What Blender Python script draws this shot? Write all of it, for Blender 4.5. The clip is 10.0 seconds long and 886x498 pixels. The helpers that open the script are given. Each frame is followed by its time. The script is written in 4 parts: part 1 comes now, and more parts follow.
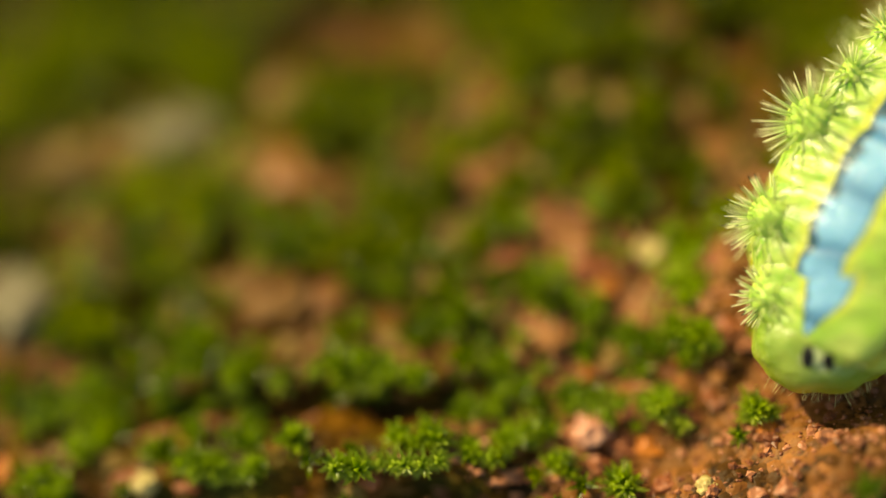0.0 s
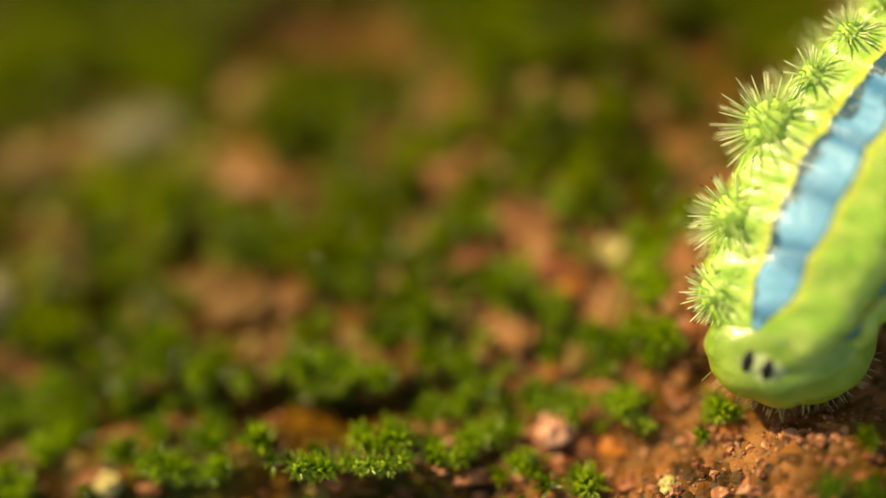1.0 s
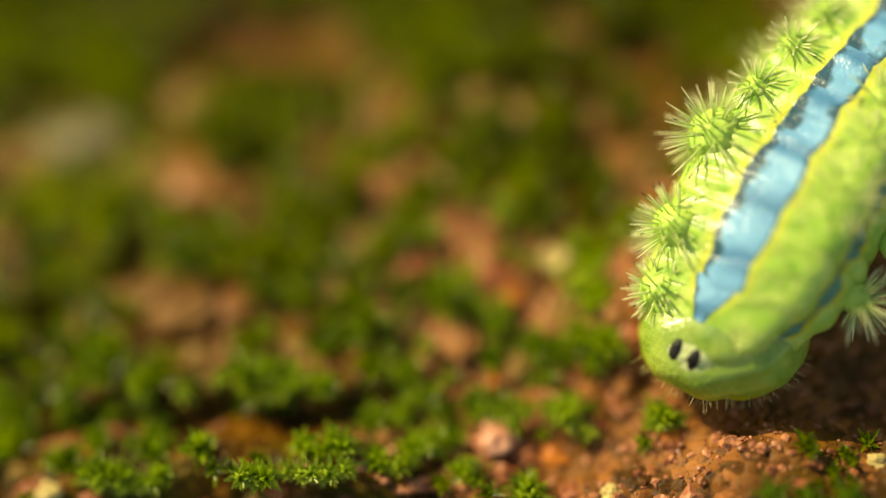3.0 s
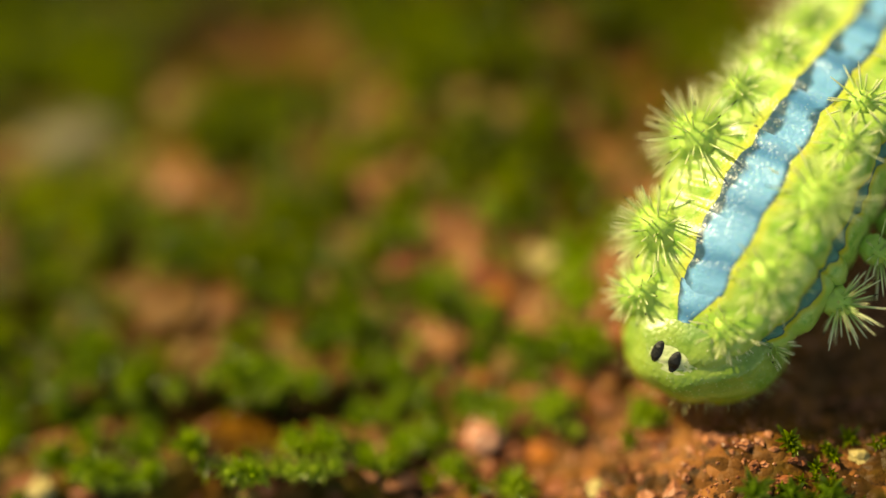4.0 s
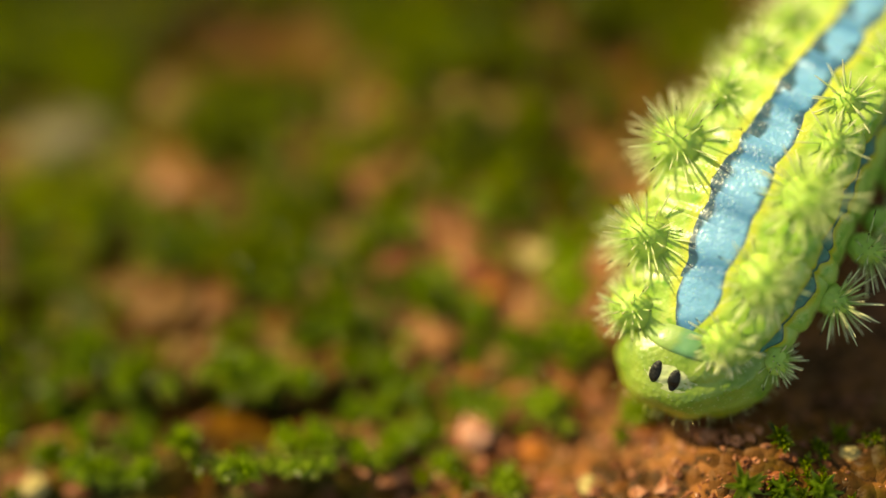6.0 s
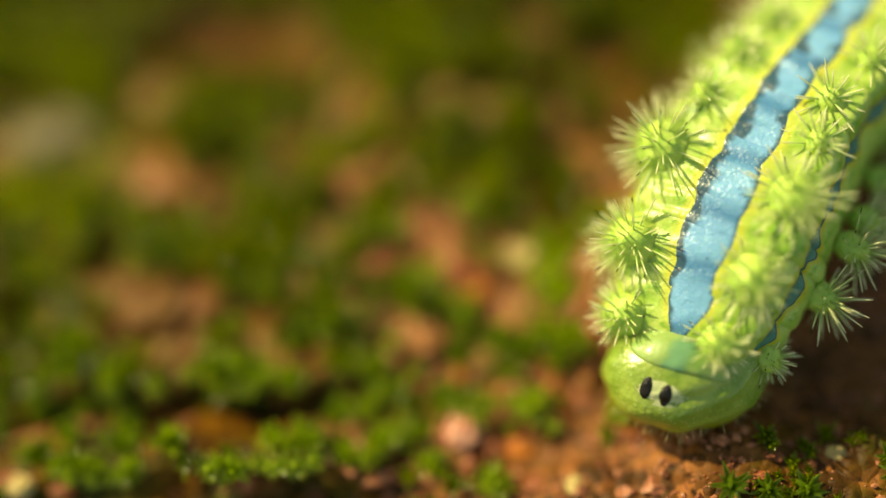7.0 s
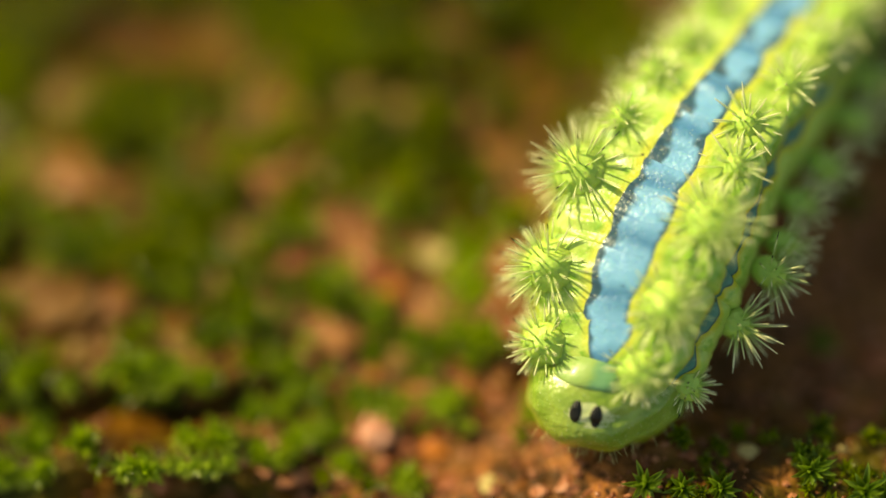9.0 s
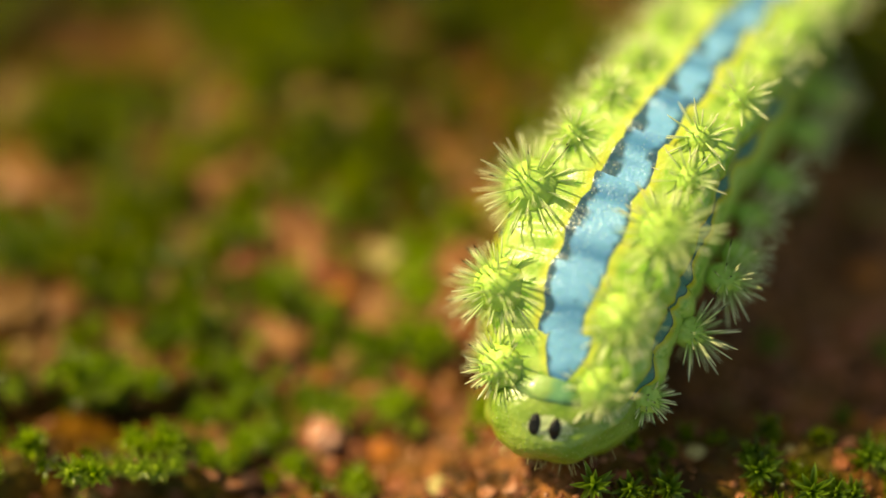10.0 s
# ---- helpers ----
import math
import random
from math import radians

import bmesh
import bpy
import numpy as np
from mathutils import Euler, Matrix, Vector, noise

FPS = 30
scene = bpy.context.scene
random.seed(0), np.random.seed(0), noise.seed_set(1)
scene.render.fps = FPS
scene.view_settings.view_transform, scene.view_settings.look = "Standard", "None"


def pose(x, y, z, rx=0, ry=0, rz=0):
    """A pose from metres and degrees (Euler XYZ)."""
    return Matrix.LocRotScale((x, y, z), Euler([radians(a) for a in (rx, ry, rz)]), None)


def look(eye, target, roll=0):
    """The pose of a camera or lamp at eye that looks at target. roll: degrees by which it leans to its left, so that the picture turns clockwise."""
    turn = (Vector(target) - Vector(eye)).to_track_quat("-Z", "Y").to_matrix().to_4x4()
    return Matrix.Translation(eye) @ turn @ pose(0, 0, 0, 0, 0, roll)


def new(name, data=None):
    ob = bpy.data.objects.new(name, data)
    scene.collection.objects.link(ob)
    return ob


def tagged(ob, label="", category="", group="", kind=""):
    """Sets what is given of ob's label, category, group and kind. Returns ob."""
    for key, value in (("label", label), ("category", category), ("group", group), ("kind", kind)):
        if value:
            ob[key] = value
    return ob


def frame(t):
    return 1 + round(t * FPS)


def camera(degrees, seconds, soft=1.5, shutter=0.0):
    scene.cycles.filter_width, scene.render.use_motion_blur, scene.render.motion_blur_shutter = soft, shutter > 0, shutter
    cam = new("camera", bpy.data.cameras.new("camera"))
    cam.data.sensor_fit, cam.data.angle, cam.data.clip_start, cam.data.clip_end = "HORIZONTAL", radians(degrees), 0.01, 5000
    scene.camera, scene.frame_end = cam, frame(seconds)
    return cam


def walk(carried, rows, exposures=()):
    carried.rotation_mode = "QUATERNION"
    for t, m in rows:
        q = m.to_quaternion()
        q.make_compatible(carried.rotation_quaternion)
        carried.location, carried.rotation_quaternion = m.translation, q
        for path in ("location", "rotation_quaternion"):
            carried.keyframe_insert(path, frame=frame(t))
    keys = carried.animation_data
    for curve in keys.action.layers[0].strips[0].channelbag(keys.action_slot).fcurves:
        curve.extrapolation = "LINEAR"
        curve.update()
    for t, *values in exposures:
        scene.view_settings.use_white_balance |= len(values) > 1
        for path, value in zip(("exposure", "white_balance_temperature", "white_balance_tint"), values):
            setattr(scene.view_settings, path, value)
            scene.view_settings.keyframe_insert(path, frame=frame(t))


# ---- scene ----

# ---------------------------------------------------------------- camera
# macro lens on a tripod, panning slowly; all places below are in millimetres
MM = 0.001
cam = camera(24.0, 10.0, 1.5)
cam.data.dof.use_dof = True
cam.data.dof.focus_distance = 86.3 * MM
cam.data.dof.aperture_fstop = 4.9
cam.data.dof.aperture_blades = 0
PITCH = 58.0
AXIS = Vector((0, math.cos(radians(PITCH)), -math.sin(radians(PITCH))))
BASE = look((0, 0, 0), AXIS)
# seconds, distance from the ground along the axis (mm), pan to the right, tilt up (degrees)
PATH = [
    (0.0, 92.2, -3.630, -0.109), (0.5, 92.2, -3.119, -0.109), (1.0, 92.2, -2.639, -0.109), (1.5, 92.2, -2.174, -0.078),
    (2.0, 92.2, -1.708, -0.016), (2.5, 92.2, -1.367, 0.062), (3.0, 92.25, -1.056, 0.124), (3.7, 93.0, -0.780, 0.110),
    (4.5, 93.7, -0.590, 0.078), (5.0, 93.7, -0.497, 0.047), (5.5, 93.7, -0.590, 0.031), (6.2, 93.7, -0.440, 0.020),
    (7.0, 93.7, -0.124, 0.016), (7.5, 93.7, 0.311, 0.016), (8.0, 93.7, 0.932, 0.016), (8.5, 93.7, 1.553, 0.016),
    (9.0, 93.7, 2.220, 0.016), (9.5, 93.7, 2.918, 0.031), (10.0, 93.7, 3.630, 0.047)]
walk(cam, [(t, Matrix.Translation(AXIS * (-d * MM)) @ BASE @ pose(0, 0, 0, tilt, -pan, 0)) for t, d, pan, tilt in PATH],
     [(0.0, 0.0, 10200, -6), (10.0, 0.0, 10200, -6)])

# ---------------------------------------------------------------- light
SUN_ELEVATION, SUN_AZIMUTH = 39.0, 301.0      # degrees; azimuth clockwise from +y
world = bpy.data.worlds.new("sky")
scene.world = world
world.use_nodes = True
wn = world.node_tree.nodes
sky = wn.new("ShaderNodeTexSky")
sky.sky_type = "NISHITA"
sky.sun_disc = False
sky.sun_elevation = radians(SUN_ELEVATION)
sky.sun_rotation = radians(SUN_AZIMUTH)
world.node_tree.links.new(sky.outputs[0], wn["Background"].inputs[0])
wn["Background"].inputs[1].default_value = 0.155
sun = new("sun", bpy.data.lights.new("sun", "SUN"))
sun.data.energy = 5.45
sun.data.angle = radians(0.6)
sun.data.color = (1.0, 0.91, 0.72)
sa, se = radians(SUN_AZIMUTH), radians(SUN_ELEVATION)
SUN_FROM = Vector((math.sin(sa) * math.cos(se), math.cos(sa) * math.cos(se), math.sin(se)))
sun.matrix_world = look(SUN_FROM * 2, (0, 0, 0))


# ---------------------------------------------------------------- materials
class Nodes:
    """Small helper to write a node material."""

    def __init__(self, name):
        self.mat = bpy.data.materials.new(name)
        self.mat.use_nodes = True
        self.tree = self.mat.node_tree
        self.bsdf = self.tree.nodes["Principled BSDF"]

    def put(self, socket, value):
        if isinstance(value, bpy.types.NodeSocket):
            self.tree.links.new(value, socket)
        else:
            socket.default_value = value

    def set(self, **values):
        names = {"color": "Base Color", "rough": "Roughness", "normal": "Normal", "spec": "Specular IOR Level", "sss": "Subsurface Weight",
                 "coat": "Coat Weight", "coat_rough": "Coat Roughness", "sheen": "Sheen Weight", "trans": "Transmission Weight"}
        for k, v in values.items():
            self.put(self.bsdf.inputs[names[k]], v)
        return self

    def math(self, op, a, b=0.0, c=0.0):
        n = self.tree.nodes.new("ShaderNodeMath")
        n.operation = op
        for i, v in enumerate((a, b, c)):
            self.put(n.inputs[i], v)
        return n.outputs[0]

    def step(self, x, lo, hi):
        n = self.tree.nodes.new("ShaderNodeMapRange")
        n.interpolation_type = "SMOOTHSTEP"
        self.put(n.inputs[0], x)
        n.inputs[1].default_value, n.inputs[2].default_value = lo, hi
        return n.outputs[0]

    def mix(self, f, a, b):
        n = self.tree.nodes.new("ShaderNodeMix")
        n.data_type = "RGBA"
        self.put(n.inputs[0], f)
        self.put(n.inputs[6], a if not isinstance(a, tuple) else (*a, 1))
        self.put(n.inputs[7], b if not isinstance(b, tuple) else (*b, 1))
        return n.outputs[2]

    def coords(self, which="Object"):
        return self.tree.nodes.new("ShaderNodeTexCoord").outputs[which]

    def noise(self, scale, detail=3.0, vec=None, rough=0.55):
        n = self.tree.nodes.new("ShaderNodeTexNoise")
        n.inputs["Scale"].default_value, n.inputs["Detail"].default_value, n.inputs["Roughness"].default_value = scale, detail, rough
        self.put(n.inputs["Vector"], vec if vec is not None else self.coords())
        return n.outputs[0]

    def cells(self, scale, vec=None):
        n = self.tree.nodes.new("ShaderNodeTexVoronoi")
        n.inputs["Scale"].default_value = scale
        self.put(n.inputs["Vector"], vec if vec is not None else self.coords())
        return n.outputs["Distance"], n.outputs["Color"]

    def split(self, vec):
        n = self.tree.nodes.new("ShaderNodeSeparateXYZ")
        self.put(n.inputs[0], vec)
        return n.outputs

    def random(self, island=False):
        if island:
            return self.tree.nodes.new("ShaderNodeNewGeometry").outputs["Random Per Island"]
        return self.tree.nodes.new("ShaderNodeObjectInfo").outputs["Random"]

    def bump(self, height, distance, strength=1.0):
        n = self.tree.nodes.new("ShaderNodeBump")
        n.inputs["Strength"].default_value, n.inputs["Distance"].default_value = strength, distance
        self.put(n.inputs["Height"], height)
        return n.outputs[0]

    def subsurface(self, weight, radius, scale):
        self.put(self.bsdf.inputs["Subsurface Weight"], weight)
        self.bsdf.inputs["Subsurface Radius"].default_value = radius
        self.bsdf.inputs["Subsurface Scale"].default_value = scale
        return self


def skin_material():
    """Larva skin: blue back stripe with dark scalloped rims, yellow borders, lime flanks, teal side stripe. UV: mm along / mm round the back."""
    m = Nodes("larva_skin")
    uv = m.split(m.coords("UV"))
    s, arc = uv[0], m.math("ABSOLUTE", uv[1])
    fine = m.noise(2600, 3)
    blotch = m.noise(620, 3)
    wave = m.math("MULTIPLY", m.math("ABSOLUTE", m.math("SINE", m.math("MULTIPLY", s, 1.22))), 0.17)
    wobble = m.math("MULTIPLY", m.math("SUBTRACT", fine, 0.5), 0.09)
    half = m.math("ADD", m.math("ADD", wave, wobble), m.math("SUBTRACT", 0.74, m.math("MULTIPLY", m.step(s, 4.0, 9.5), 0.34)))
    half = m.math("MULTIPLY", half, m.math("POWER", m.step(s, -0.95, 1.6), 0.5))
    edge = m.math("SUBTRACT", arc, half)                                   # below 0 inside the stripe
    rim_w = m.math("ADD", 0.05, m.math("MULTIPLY", m.step(m.noise(520, 2), 0.40, 0.62), 0.40))
    inside = m.step(edge, 0.03, -0.03)
    rim = m.step(m.math("ADD", edge, rim_w), -0.16, 0.10)
    lobe = m.math("MULTIPLY", m.math("ADD", m.math("MULTIPLY", wave, 5.8), blotch), 0.62)
    blue = m.mix(m.step(lobe, 0.30, 0.85), (0.06, 0.25, 0.47), (0.20, 0.50, 0.78))
    blue = m.mix(rim, blue, (0.012, 0.075, 0.11))
    lime = m.mix(m.step(blotch, 0.3, 0.7), (0.30, 0.52, 0.07), (0.56, 0.68, 0.17))
    lime = m.mix(m.step(m.noise(1500, 2), 0.55, 0.75), lime, (0.20, 0.44, 0.05))
    yellow = m.mix(m.step(fine, 0.3, 0.7), (0.62, 0.67, 0.10), (0.70, 0.63, 0.07))
    border = m.math("MULTIPLY", m.step(edge, 0.6, 0.08), m.step(s, -0.6, 0.8))
    skin = m.mix(m.math("MULTIPLY", border, 0.7), lime, yellow)
    side = m.math("ABSOLUTE", m.math("SUBTRACT", arc, 5.35))
    side_w = m.math("ADD", m.math("ADD", 0.16, wobble), m.math("MULTIPLY", m.step(m.math("SINE", m.math("MULTIPLY", s, 2.44)), -0.9, 0.8), 0.48))
    side_w = m.math("MULTIPLY", side_w, m.step(s, -0.5, 1.2))
    side_e = m.math("SUBTRACT", side, side_w)
    skin = m.mix(m.step(side_e, 0.55, 0.05), skin, (0.55, 0.52, 0.03))
    skin = m.mix(m.step(side_e, 0.04, -0.04), skin, m.mix(m.step(m.math("ADD", side_e, 0.12), -0.05, 0.05), (0.07, 0.25, 0.22), (0.02, 0.10, 0.09)))
    skin = m.mix(inside, skin, blue)
    low = m.step(arc, 6.8, 8.5)
    skin = m.mix(low, skin, (0.40, 0.52, 0.06))
    dist, _ = m.cells(900)
    skin = m.mix(m.math("MULTIPLY", m.step(dist, 0.10, 0.06), m.step(m.noise(500, 1), 0.56, 0.6)), skin, (0.02, 0.05, 0.01))
    grain, _ = m.cells(5200)
    folds = m.math("MULTIPLY", m.math("SINE", m.math("ADD", m.math("MULTIPLY", s, 8.5), m.math("MULTIPLY", blotch, 9.0))), m.math("MULTIPLY", inside, 0.26))
    h = m.math("ADD", m.math("ADD", m.math("MULTIPLY", m.noise(1900, 4), 0.9), m.math("MULTIPLY", grain, 0.3)), folds)
    skin = m.mix(m.math("MULTIPLY", m.step(grain, 0.20, 0.10), 0.35), skin, (0.80, 0.86, 0.50))
    m.set(color=skin, rough=m.math("ADD", 0.22, m.math("MULTIPLY", fine, 0.22)), normal=m.bump(h, 0.00013, 0.42), coat=m.math("ADD", 0.15, m.math("MULTIPLY", inside, 0.85)), coat_rough=0.22, spec=m.math("ADD", 0.45, m.math("MULTIPLY", inside, 0.55)))
    return m.subsurface(0.22, (0.6, 1.0, 0.25), 0.0006).mat


def hood_material():
    m = Nodes("larva_hood")
    z = m.split(m.coords("Object"))[2]
    base = m.mix(m.step(m.noise(700, 3), 0.3, 0.7), (0.19, 0.31, 0.035), (0.36, 0.47, 0.09))
    base = m.mix(m.math("MULTIPLY", m.step(z, 0.0004, 0.0012), 0.6), base, (0.20, 0.40, 0.20))
    base = m.mix(m.step(z, -0.0009, -0.0027), base, (0.50, 0.52, 0.02))
    dist, _ = m.cells(4800)
    base = m.mix(m.math("MULTIPLY", m.step(dist, 0.24, 0.14), 0.5), base, (0.50, 0.60, 0.28))
    m.set(color=base, rough=0.34, normal=m.bump(m.math("ADD", m.math("MULTIPLY", dist, -0.8), m.math("MULTIPLY", m.noise(1300, 4), 0.9)), 0.00013, 0.30), coat=0.25, coat_rough=0.2)
    return m.subsurface(0.3, (0.6, 1.0, 0.3), 0.0008).mat


def fold_material():
    """Neck fold: lime with a teal line that carries the back stripe on. UV x: across."""
    m = Nodes("neck_fold_skin")
    x = m.math("ABSOLUTE", m.split(m.coords("UV"))[0])
    c = m.mix(m.step(m.noise(700, 3), 0.3, 0.7), (0.19, 0.35, 0.08), (0.32, 0.46, 0.13))
    c = m.mix(m.step(m.math("ADD", x, m.math("MULTIPLY", m.noise(1200, 2), 0.3)), 0.42, 0.20), c, (0.15, 0.34, 0.16))
    m.set(color=c, rough=0.34, normal=m.bump(m.noise(1900, 4), 0.00012, 0.4), coat=0.2, coat_rough=0.2)
    return m.subsurface(0.3, (0.6, 1.0, 0.3), 0.0008).mat


def plain(name, a, b, scale, rough, bump=0.0, sss=0.0, by=None, coat=0.0):
    """A surface mottled between two colours; by: 'object' or 'island' shifts the mottling piece by piece."""
    m = Nodes(name)
    f = m.noise(scale, 4)
    if by:
        f = m.math("ADD", m.math("MULTIPLY", f, 0.6), m.math("MULTIPLY", m.random(by == "island"), 0.6))
        f = m.math("SUBTRACT", f, 0.1)
    m.set(color=m.mix(m.step(f, 0.2, 0.8), a, b), rough=rough, coat=coat, spec=0.3)
    if bump:
        m.set(normal=m.bump(m.noise(scale * 2.5, 4), bump, 0.7))
    if sss:
        m.subsurface(sss, (0.6, 1.0, 0.3), 0.0005)
    return m.mat


def glassy(m, c, share):
    """Lets light through thin pieces."""
    tr = m.tree.nodes.new("ShaderNodeBsdfTranslucent")
    m.put(tr.inputs[0], c)
    mx = m.tree.nodes.new("ShaderNodeMixShader")
    mx.inputs[0].default_value = share
    m.tree.links.new(m.bsdf.outputs[0], mx.inputs[1])
    m.tree.links.new(tr.outputs[0], mx.inputs[2])
    m.tree.links.new(mx.outputs[0], m.tree.nodes["Material Output"].inputs[0])
    return m.mat


def spine_material(name, tip, start):
    """UV x runs from the root (0) to the tip (1)."""
    m = Nodes(name)
    u = m.split(m.coords("UV"))[0]
    c = m.mix(m.step(u, 0.0, 0.5), (0.50, 0.70, 0.20), (0.80, 0.88, 0.44))
    c = m.mix(m.step(u, start, start + 0.22), c, tip)
    m.set(color=c, rough=0.25, coat=0.4)
    return glassy(m, c, 0.32)


def leaf_material(name, dark, light, gloss=0.22):
    """UV x runs from the leaf's root to its tip."""
    m = Nodes(name)
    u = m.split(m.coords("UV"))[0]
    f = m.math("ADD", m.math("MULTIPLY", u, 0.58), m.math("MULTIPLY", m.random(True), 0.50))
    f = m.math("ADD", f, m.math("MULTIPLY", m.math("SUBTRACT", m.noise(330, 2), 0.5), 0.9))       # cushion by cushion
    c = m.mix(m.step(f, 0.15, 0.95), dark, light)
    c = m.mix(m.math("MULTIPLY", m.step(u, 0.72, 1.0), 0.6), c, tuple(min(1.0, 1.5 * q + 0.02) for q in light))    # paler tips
    m.set(color=c, rough=gloss, spec=0.5)
    return glassy(m, c, 0.58)


def ground_material():
    """Wet soil: dark humus with a green film, and red laterite where it lies bare (UV x)."""
    m = Nodes("laterite_soil")
    big, mid, fine = m.noise(160, 4), m.noise(420, 4), m.noise(2400, 4)
    red = m.mix(m.step(mid, 0.35, 0.68), (0.060, 0.025, 0.005), (0.21, 0.078, 0.019))
    red = m.mix(m.step(m.noise(260, 3), 0.54, 0.72), red, (0.34, 0.14, 0.048))
    dist, col = m.cells(1500)
    red = m.mix(m.math("MULTIPLY", m.step(m.split(col)[0], 0.6, 0.95), 0.5), red, (0.48, 0.17, 0.05))
    humus = m.mix(m.step(mid, 0.35, 0.68), (0.030, 0.013, 0.001), (0.19, 0.074, 0.006))
    humus = m.mix(m.math("MULTIPLY", m.step(big, 0.46, 0.62), 0.7), humus, (0.060, 0.066, 0.004))
    bare = m.step(m.math("ADD", m.split(m.coords("UV"))[0], m.math("MULTIPLY", m.math("SUBTRACT", m.noise(350, 3), 0.5), 1.5)), 0.3, 0.7)
    c = m.mix(bare, humus, red)
    c = m.mix(m.step(fine, 0.45, 0.30), c, (0.040, 0.018, 0.006))
    h = m.math("ADD", m.math("MULTIPLY", fine, 0.5), m.math("SUBTRACT", 1.0, dist))
    m.set(color=c, rough=m.math("ADD", 0.30, m.math("MULTIPLY", mid, 0.4)), spec=0.12, normal=m.bump(h, 0.0003, 0.8))
    return m.mat


SKIN = skin_material()
HOOD = hood_material()
FOLD = fold_material()
MOUND = plain("larva_tubercle", (0.36, 0.59, 0.12), (0.62, 0.75, 0.16), 800, 0.38, 0.0002, 0.35)
PATCH = plain("pale_patch", (0.52, 0.60, 0.27), (0.66, 0.70, 0.38), 1500, 0.35, 0.0001, 0.2)
BLACK = plain("black_spot", (0.006, 0.006, 0.006), (0.02, 0.018, 0.016), 3000, 0.3, 0.0001)
HAIR = plain("amber_hair", (0.50, 0.42, 0.14), (0.72, 0.62, 0.30), 500, 0.35)
SPINE = spine_material("pale_spine", (0.97, 0.94, 0.62), 0.45)
SPINE_DARK = spine_material("dark_tipped_spine", (0.015, 0.012, 0.008), 0.66)
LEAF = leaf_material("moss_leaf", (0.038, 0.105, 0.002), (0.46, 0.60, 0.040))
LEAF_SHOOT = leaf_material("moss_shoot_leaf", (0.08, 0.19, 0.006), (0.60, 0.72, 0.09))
# darker copy of the shoot leaf, with shade put into its colour
LEAF_SHADE = leaf_material("moss_shoot_leaf_shade", (0.030, 0.095, 0.002), (0.30, 0.44, 0.045))
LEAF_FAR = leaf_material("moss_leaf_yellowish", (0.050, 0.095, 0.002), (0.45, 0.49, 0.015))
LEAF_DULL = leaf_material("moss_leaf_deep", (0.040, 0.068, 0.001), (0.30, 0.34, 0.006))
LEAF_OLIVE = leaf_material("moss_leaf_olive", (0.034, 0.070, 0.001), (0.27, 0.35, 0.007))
STEM = plain("moss_stem", (0.05, 0.06, 0.01), (0.14, 0.13, 0.03), 900, 0.6)
SOIL = ground_material()
STONE = {
    "pink": plain("pink_quartz_crumb", (0.48, 0.15, 0.08), (0.74, 0.39, 0.27), 420, 0.22, 0.0003),
    "tan": plain("tan_crumb", (0.17, 0.092, 0.014), (0.30, 0.168, 0.040), 380, 0.5, 0.0004),
    "clay": plain("red_clay_clod", (0.24, 0.086, 0.022), (0.43, 0.175, 0.060), 380, 0.4, 0.0004),
    "red": plain("red_laterite_crumb", (0.26, 0.065, 0.022), (0.44, 0.145, 0.062), 420, 0.4, 0.0004),
    "orange": plain("orange_laterite_crumb", (0.46, 0.11, 0.014), (0.68, 0.23, 0.04), 420, 0.36, 0.0003),
    "pale": plain("pale_straw_crumb", (0.42, 0.30, 0.10), (0.64, 0.48, 0.20), 420, 0.45, 0.0003),
    "brown": plain("brown_crumb", (0.13, 0.052, 0.008), (0.26, 0.112, 0.022), 420, 0.5, 0.0004),
    "grey": plain("grey_crumb", (0.14, 0.11, 0.055), (0.24, 0.19, 0.11), 420, 0.5, 0.0004),
}
GRIT = plain("laterite_grit", (0.20, 0.060, 0.025), (0.52, 0.20, 0.10), 700, 0.34, 0.0002, by="island")


# ---------------------------------------------------------------- mesh helpers
def mesh_of(name, verts, faces, mats, uvs=None, smooth=True, slots=None):
    """A mesh from millimetre coordinates. uvs: one pair a vertex."""
    me = bpy.data.meshes.new(name)
    me.from_pydata((np.asarray(verts, float) * MM).tolist(), [], faces)
    for mt in mats:
        me.materials.append(mt)
    if uvs is not None:
        layer = me.uv_layers.new(name="UVMap")
        idx = np.empty(len(me.loops), int)
        me.loops.foreach_get("vertex_index", idx)
        layer.data.foreach_set("uv", np.asarray(uvs, float)[idx].ravel())
    if slots is not None:
        me.polygons.foreach_set("material_index", slots)
    me.polygons.foreach_set("use_smooth", [smooth] * len(me.polygons))
    me.update()
    return me


def place(ob, x, y, z, parent=None):
    ob.location = (x * MM, y * MM, z * MM)
    if parent:
        ob.parent = parent
    return ob


def ball(sub):
    bm = bmesh.new()
    bmesh.ops.create_icosphere(bm, subdivisions=sub, radius=1.0)
    v = np.array([p.co[:] for p in bm.verts])
    f = [tuple(p.index for p in q.verts) for q in bm.faces]
    bm.free()
    return v, f


def joined(pieces):
    """One vertex and face list out of many (verts, faces, uvs)."""
    vs, fs, us, n = [], [], [], 0
    for v, f, u in pieces:
        vs.append(v)
        fs.extend([tuple(i + n for i in q) for q in f])
        us.append(u)
        n += len(v)
    return np.vstack(vs), fs, np.vstack(us)


def basis(d):
    """A turn that takes +z to d."""
    return np.array(Vector(d).to_track_quat("Z", "Y").to_matrix())


